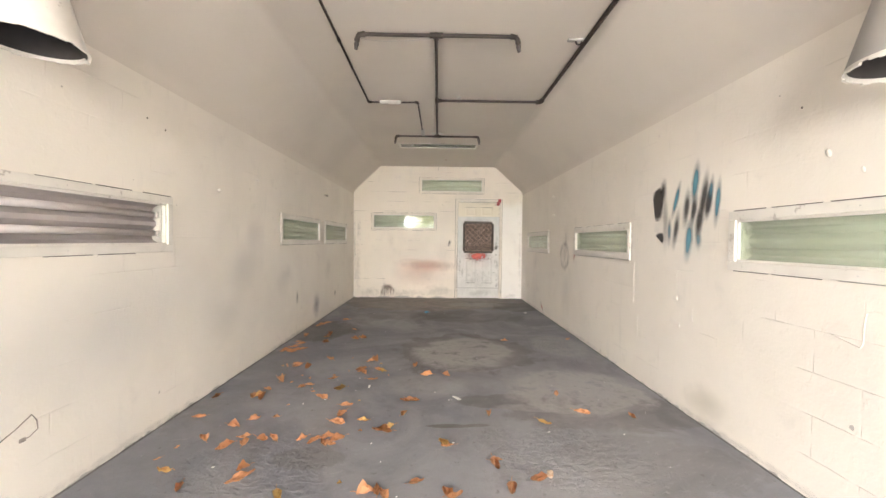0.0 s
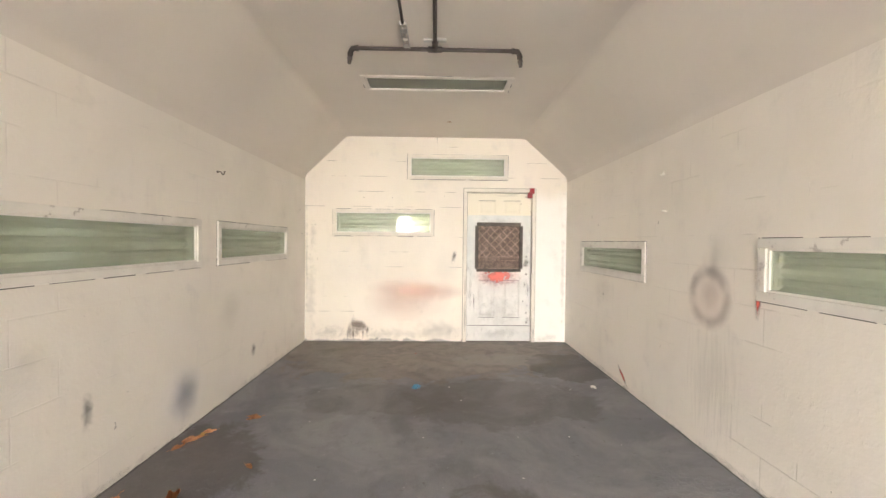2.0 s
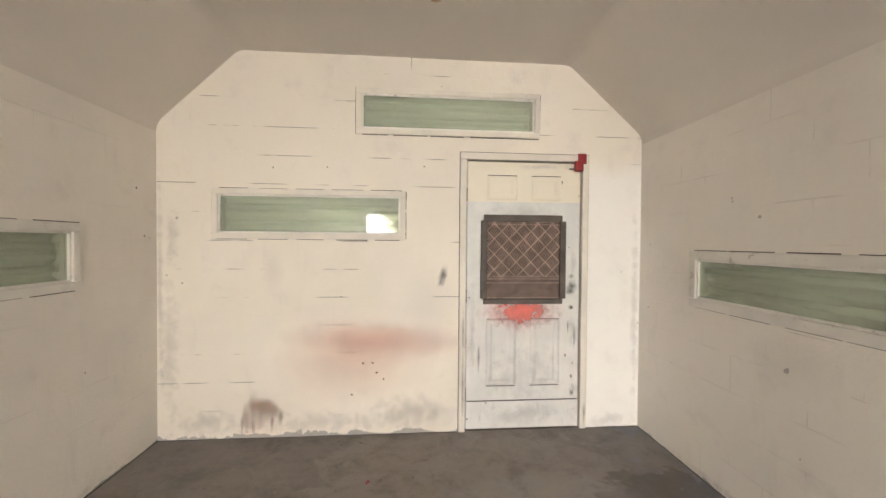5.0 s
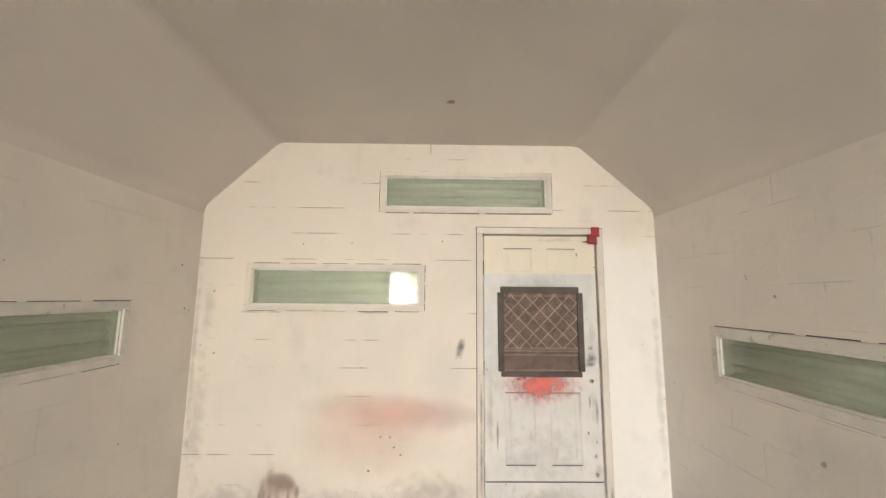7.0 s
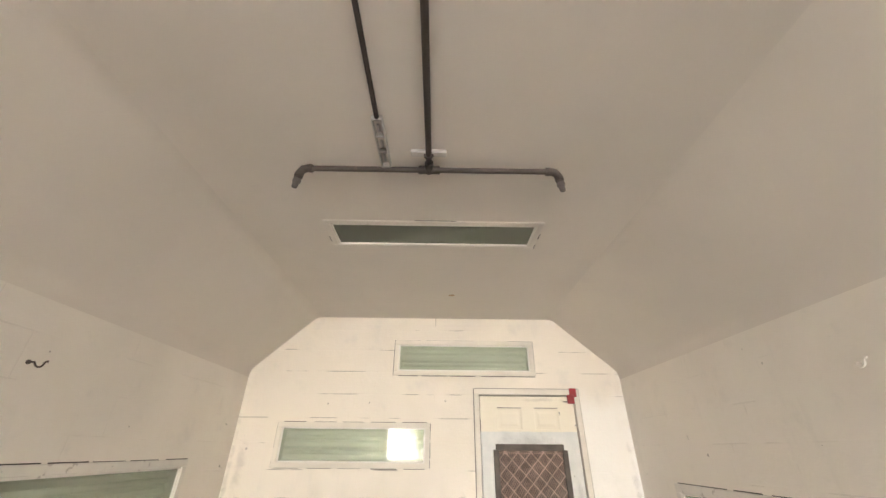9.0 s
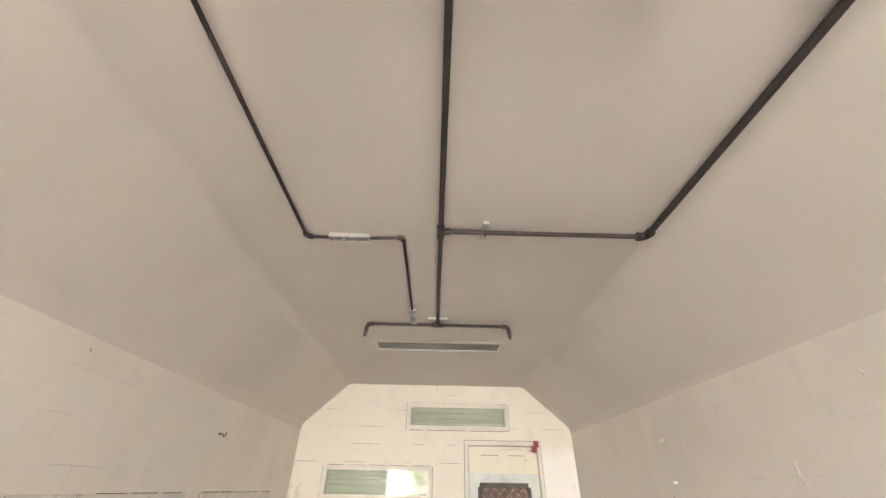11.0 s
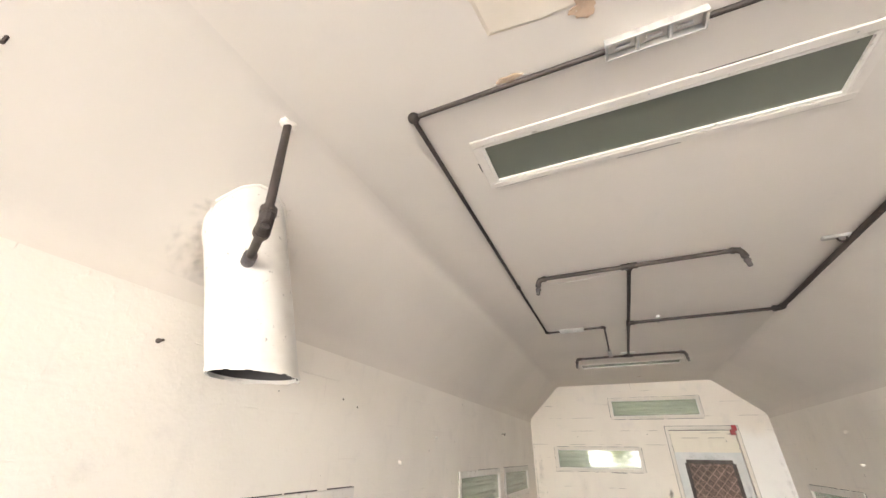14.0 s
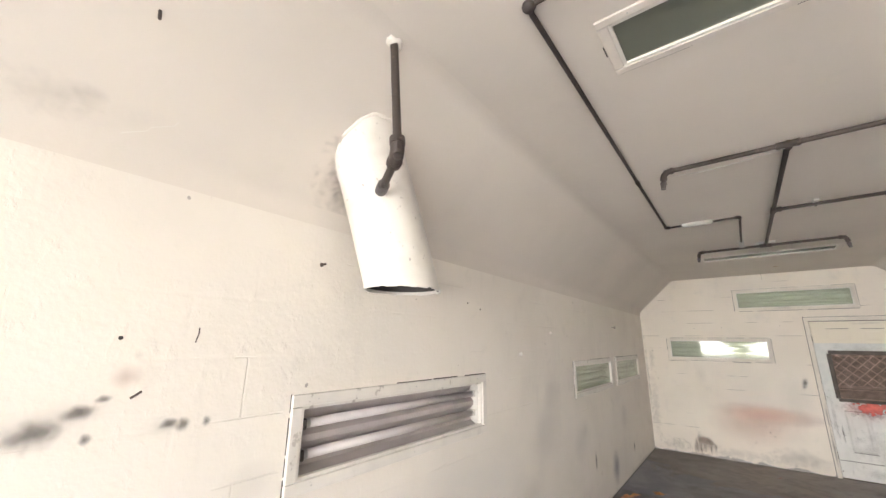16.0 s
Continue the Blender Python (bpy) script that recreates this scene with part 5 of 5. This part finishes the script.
for y, z in ((2.20, 1.94), (2.35, 1.91), (0.44, 1.69), (7.53, 1.76), (7.6, 1.45), (1.55, 1.13)):
    dark_hole(on_left(y, z, 0, 0.0005), 0.006)
for x, z in ((-0.27, 0.53), (-0.34, 0.53), (-0.24, 0.46), (-0.19, 0.41), (-0.42, 0.30), (-0.98, 1.95), (-0.6, 1.96), (0.1, 1.98), (-0.5, 1.02), (-1.6, 1.12)):
    dark_hole(on_far(x, z, 0, 0.0005), 0.0075 if z < 0.6 else 0.005)
for y, z in ((1.71, 1.88), (2.86, 1.62), (2.86, 1.59)):
    dark_hole(on_right(y, z, 0, 0.0005), 0.005)

# stray nail, screw and scrape
nail = part("nail", bend([(0.006, 0.024, 0.003), (0.005, 0.008, 0.008), (0.0, -0.022, 0.005)], 0.0022, 6), M["iron"])
nail.matrix_world = on_left(0.63, 1.70)
tagged(nail, "bent iron nail in the wall", "nail")
nail = part("nail", bend([(-0.011, -0.008, 0.002), (0.0, 0.0, 0.006), (0.013, 0.009, 0.003)], 0.0035, 6), M["iron"])
nail.matrix_world = on_left(0.50, 1.53)
tagged(nail, "short iron nail stub in the wall", "nail")
SCREW = Vector((-1.461, 0.312, 2.537))
screw = part("screw", rod(SCREW, SCREW + Vector((0.015, 0, -0.034)), 0.0045, sides=8), M["iron"])
tagged(screw, "iron screw standing out of the slope", "screw")

loop = thing("wall_bracket", on_left(1.50, 0.34), "thin rusty wire bracket low on the wall", "bracket")
part("wire", bend([Vector(p) * 0.74 for p in ((-0.13, 0.035, 0.0), (-0.05, 0.085, 0.02), (0.035, 0.135, 0.022), (0.062, 0.09, 0.022), (0.07, 0.035, 0.02), (0.03, 0.005, 0.012), (0.005, 0.0, 0.0))], 0.0026, 8), M["old_wire"], loop, smooth=True)
part("plate", box((-0.012, -0.009, 0), (0.015, 0.009, 0.005), 0.002), M["old_wire"], loop)


def flake(name, x, y, r, material, label, seed, squash=0.5, drop_by=0.003):
    """An uneven patch on the ceiling where the paint came off."""
    bm = bmesh.new()
    n = 26
    rim = [(r * (0.75 + 0.5 * noise.noise((math.cos(a) * 1.7, math.sin(a) * 1.7, seed))), a) for a in [2 * math.pi * k / n for k in range(n)]]
    lo = [bm.verts.new((q * math.cos(a), squash * q * math.sin(a), -drop_by)) for q, a in rim]
    hi = [bm.verts.new((q * math.cos(a) * 1.03, squash * q * math.sin(a) * 1.03, 0.0)) for q, a in rim]
    bm.faces.new(lo)
    for k in range(n):
        bm.faces.new((lo[k], lo[(k + 1) % n], hi[(k + 1) % n], hi[k]))
    o = part(name, bm, material)
    o.location = (x, y, TOP)
    tagged(o, label, "paint patch", "patches on the ceiling")


flake("filler_patch", -0.05, 0.62, 0.62, M["patch"], "yellowed uneven filler patch on the ceiling", 2.0, 0.55, 0.004)
flake("bare_patch", -0.40, 1.075, 0.055, M["peel"], "brown bare patch where ceiling paint flaked off", 4.0, 0.3, 0.0055)
flake("bare_patch", -0.14, 0.93, 0.05, M["peel"], "brown bare patch where ceiling paint flaked off", 6.0, 0.9, 0.0055)
flake("bare_patch", -0.08, 0.83, 0.05, M["peel"], "brown bare patch where ceiling paint flaked off", 8.0, 0.8, 0.0055)
flake("filler_patch", 0.14, 7.06, 0.035, M["peel"], "small chipped spot on the ceiling", 3.0, 0.6, 0.003)

seam = part("crack", bend([(-0.12, -0.02, 0), (-0.06, -0.035, 0), (0.0, -0.05, 0), (0.012, -0.03, 0), (0.014, 0.05, 0), (0.02, 0.1, 0), (0.05, 0.112, 0), (0.16, 0.108, 0)], 0.002, 6), M["run"])
seam.matrix_world = on_right(1.43, 0.83, 0, 0.001)
tagged(seam, "thin stepped crack in the white wall", "crack")

# hairline crack on the slope
crack = part("crack", bend([(-1.75 + 0.0113 * k, 0.30 + 0.019 * k + 0.008 * math.sin(k * 2.1), 2.262 + 0.0108 * k) for k in range(9)], 0.0025, 6), M["filler"])
tagged(crack, "thin raised crack in the painted slope", "crack")


# ---- litter on the floor ----
def leaf_mesh(seed):
    """A dry, curled leaf: a pointed blade with lobes, bent along and across."""
    rng = random.Random(seed)
    length, wide = rng.uniform(0.08, 0.12), rng.uniform(0.021, 0.036)
    curl, roll, twist = rng.uniform(3, 12), rng.uniform(30, 75), rng.uniform(-8, 8)
    bm, grid = bmesh.new(), []
    for i in range(9):
        s = i / 8
        half = wide * (math.sin(math.pi * s ** 0.8) ** 0.8 * (0.92 + 0.09 * math.sin(s * 15 + seed)) + 0.04)
        row = []
        for j in range(7):
            q = (j / 6 - 0.5) * 2
            x, y = (s - 0.5) * length, q * half
            z = 0.5 * curl * x * x + 0.5 * roll * y * y + twist * x * y + 0.004 * math.sin(q * 5 + s * 9 + seed)
            row.append(bm.verts.new((x, y * (1 - 0.25 * min(1, roll * abs(y) / 1.2)), z)))
        grid.append(row)
    for a, b in zip(grid, grid[1:]):
        for j in range(6):
            bm.faces.new((a[j], a[j + 1], b[j + 1], b[j]))
    stem = grid[0][3].co
    bend([stem, stem + Vector((-0.014, 0.002, 0.004)), stem + Vector((-0.03, 0.006, 0.002))], 0.0013, 5, bm)
    bmesh.ops.solidify(bm, geom=bm.faces[:], thickness=0.0007)
    low = min(v.co.z for v in bm.verts)
    bmesh.ops.translate(bm, vec=(0, 0, -low), verts=bm.verts[:])
    me = bpy.data.meshes.new("leaf")
    bm.to_mesh(me)
    bm.free()
    me.materials.append(M["leaf"])
    return me


LEAVES = [leaf_mesh(k) for k in range(12)]
NEAR_LEAVES = [(-1.4, 1.82), (-1.24, 1.7), (-1.01, 1.75), (-0.97, 1.78), (-1.01, 1.85), (-1.22, 2.04), (-1.17, 2.16), (-1.13, 2.10), (-1.04, 2.13), (-0.98, 2.14), (-1.23, 2.41), (-1.21, 2.38),
               (-1.6, 2.41), (-1.4, 2.14), (-0.81, 2.14), (-0.73, 2.12), (-0.66, 2.1), (-0.62, 2.08), (-0.66, 2.16), (-0.60, 2.13), (-0.65, 2.34), (-0.49, 2.38), (-0.31, 2.27), (-0.34, 2.24),
               (-0.22, 2.48), (-0.28, 1.68), (-0.24, 1.65), (-0.33, 1.66), (-0.09, 1.74), (0.07, 2.07), (0.05, 2.1), (0.33, 1.88), (0.34, 1.93), (0.38, 1.69), (0.53, 1.76), (0.37, 2.48),
               (0.73, 2.35), (1.04, 2.5), (1.37, 2.45), (0.06, 1.66), (0.1, 1.64), (-0.74, 1.64), (-1.3, 2.29), (-0.65, 2.46)]
MID_LEAVES = [(-1.36, 2.77), (-1.33, 2.72), (-1.40, 2.74), (-1.68, 2.74), (-1.35, 3.1), (-1.31, 3.05), (-1.36, 3.5), (-1.33, 3.45), (-1.21, 3.39), (-1.08, 3.67), (-0.89, 2.75), (-0.86, 2.72),
              (-0.65, 2.6), (-0.22, 2.69), (-0.17, 2.7), (-0.66, 3.6), (-0.62, 3.62), (-0.69, 3.31), (-0.66, 3.27), (-0.70, 3.35), (-0.54, 3.35), (-0.50, 3.31), (-0.55, 3.11), (-0.2, 3.47), (-0.09, 3.21),
              (0.09, 3.22), (0.96, 2.82), (-0.9, 3.13), (-0.78, 2.89), (-1.1, 2.94), (-1.35, 2.88), (-1.05, 2.98)]
FAR_LEAVES = [(-1.66, 3.91), (-1.64, 3.95), (-1.55, 3.93), (-1.52, 3.98), (-1.47, 4.0), (-1.56, 3.88), (-1.6, 4.18), (-1.57, 4.21), (-1.61, 4.07), (-1.63, 4.29), (-1.64, 4.57), (-1.38, 4.58), (-1.35, 4.61),
              (-1.37, 4.52), (-0.99, 4.43), (-1.01, 4.47), (-0.93, 4.5), (-0.90, 4.47), (-1.39, 5.53), (-1.37, 5.5), (-1.63, 5.19), (-1.61, 5.25), (-1.66, 5.1), (-1.58, 5.3), (-1.31, 4.26), (-1.11, 4.9), (0.82, 4.4), (1.63, 4.46)]
rng = random.Random(11)
for x, y in NEAR_LEAVES + MID_LEAVES + FAR_LEAVES:
    o = new("leaf", LEAVES[rng.randrange(12)])
    s = rng.uniform(0.72, 1.1)
    o.matrix_world = pose(max(x, XL + 0.07), y, 0.001, rng.uniform(-6, 6), rng.uniform(-6, 6), rng.uniform(0, 360)) @ Matrix.Diagonal((s, s, s * rng.uniform(0.8, 1.4), 1))
    tagged(o, "dry curled orange-brown leaf lying on the concrete", "leaf", "fallen leaves")
for k in range(26):
    x, y = rng.uniform(-1.6, -0.2), rng.uniform(1.6, 3.7)
    o = new("leaf_crumb", LEAVES[rng.randrange(12)])
    s = rng.uniform(0.22, 0.45)
    o.matrix_world = pose(x, y, 0.001, 0, 0, rng.uniform(0, 360)) @ Matrix.Diagonal((s, s, s, 1))
    tagged(o, "small broken piece of a dry brown leaf", "leaf", "leaf crumbs")


def scrap(name, at, size, material, label, seed, group=""):
    """A crumpled flat scrap on the floor."""
    r = random.Random(seed)
    bm = bmesh.new()
    bmesh.ops.create_grid(bm, x_segments=4, y_segments=3, size=0.5)
    for v in bm.verts:
        v.co = Vector((v.co.x * size[0] * r.uniform(0.8, 1.2), v.co.y * size[1] * r.uniform(0.8, 1.2), r.uniform(0, size[2])))
    bmesh.ops.solidify(bm, geom=bm.faces[:], thickness=0.001)
    low = min(v.co.z for v in bm.verts)
    bmesh.ops.translate(bm, vec=(0, 0, -low), verts=bm.verts[:])
    o = part(name, bm, material)
    o.matrix_world = pose(at[0], at[1], 0.001, 0, 0, r.uniform(0, 360))
    tagged(o, label, "litter", group)


scrap("plastic_scrap", (-0.17, 6.10), (0.09, 0.06, 0.035), M["blue"], "crumpled blue plastic scrap on the floor", 1)
scrap("plastic_scrap", (-0.235, 7.16), (0.03, 0.02, 0.01), M["red"], "tiny red plastic scrap on the floor", 2)
scrap("paper_scrap", (1.49, 6.12), (0.07, 0.04, 0.02), M["paper"], "pale paper scrap beside the wall", 3)
scrap("paper_scrap", (0.16, 2.74), (0.085, 0.03, 0.004), M["paper"], "flat white paper strip on the floor", 4)
scrap("paper_scrap", (-0.55, 2.95), (0.05, 0.015, 0.01), M["paper"], "small white paper scrap on the floor", 5)
scrap("paper_scrap", (0.60, 1.80), (0.05, 0.035, 0.015), M["peel"], "torn tan paper scrap among leaves", 6)
for k in range(46):
    x, y = rng.uniform(-1.2, 1.5), rng.uniform(1.3, 6.4) if k % 3 else rng.uniform(1.5, 3.0)
    s = rng.uniform(0.006, 0.016)
    scrap("paint_flake", (x, y), (s, s * 0.6, 0.004), M["paper"], "tiny white paint flake on the floor", 20 + k, "paint flakes")


# ---- outside the open front ----
def garden_tree(x, y, height, spread, seed):
    """A young tree with a leaning trunk, limbs and a loose crown of small yellow-green leaves."""
    r = random.Random(seed)
    t = thing("tree", (x, y, -0.03), "young tree with loose yellow-green leaves outside", "tree")
    trunk = [Vector((0.10 * math.sin(k * 0.8), 0.06 * math.cos(k), height * 0.62 * k / 7)) for k in range(8)]
    bm = bmesh.new()
    for k in range(7):
        rod(trunk[k], trunk[k + 1] + Vector((0, 0, 0.01)), 0.10 - 0.010 * k, bm, 10, 0.09 - 0.010 * k)
    part("trunk", bm, M["bark"], t)
    tips = []
    for k in range(11):
        a = k * 2.4
        start = trunk[3 + k % 5]
        end = start + Vector((math.cos(a) * spread * r.uniform(0.5, 0.9), math.sin(a) * spread * r.uniform(0.5, 0.9), r.uniform(0.4, 1.3)))
        half = (start + end) / 2 + Vector((0, 0, 0.12))
        bm = rod(start, half, 0.035, None, 7, 0.024)
        rod(half, end, 0.024, bm, 7, 0.008)
        part("limb", bm, M["bark"], t)
        tips += [half, end, end, (half + end) / 2]
    verts, faces = [], []
    for k in range(2600):
        tip = tips[r.randrange(len(tips))]
        p = tip + Vector((r.gauss(0, 0.30), r.gauss(0, 0.30), r.gauss(0, 0.26)))
        turn = Euler((r.uniform(0, 6.3), r.uniform(0, 6.3), r.uniform(0, 6.3))).to_matrix()
        n, s = len(verts), r.uniform(0.035, 0.065)
        verts += [p + turn @ Vector(c) * s for c in ((-1, 0, 0), (0, -0.45, 0.1), (1, 0, 0), (0, 0.45, 0.1))]
        faces += [(n, n + 1, n + 2), (n, n + 2, n + 3)]
    me = bpy.data.meshes.new("crown")
    me.from_pydata(verts, [], faces)
    me.materials.append(M["foliage"])
    crown = new("crown", me)
    crown.parent = t
    tagged(crown, kind="stuff")


garden_tree(-0.6, YB - 2.4, 3.3, 0.6, 4)
garden_tree(4.6, -7.6, 3.6, 1.4, 9)
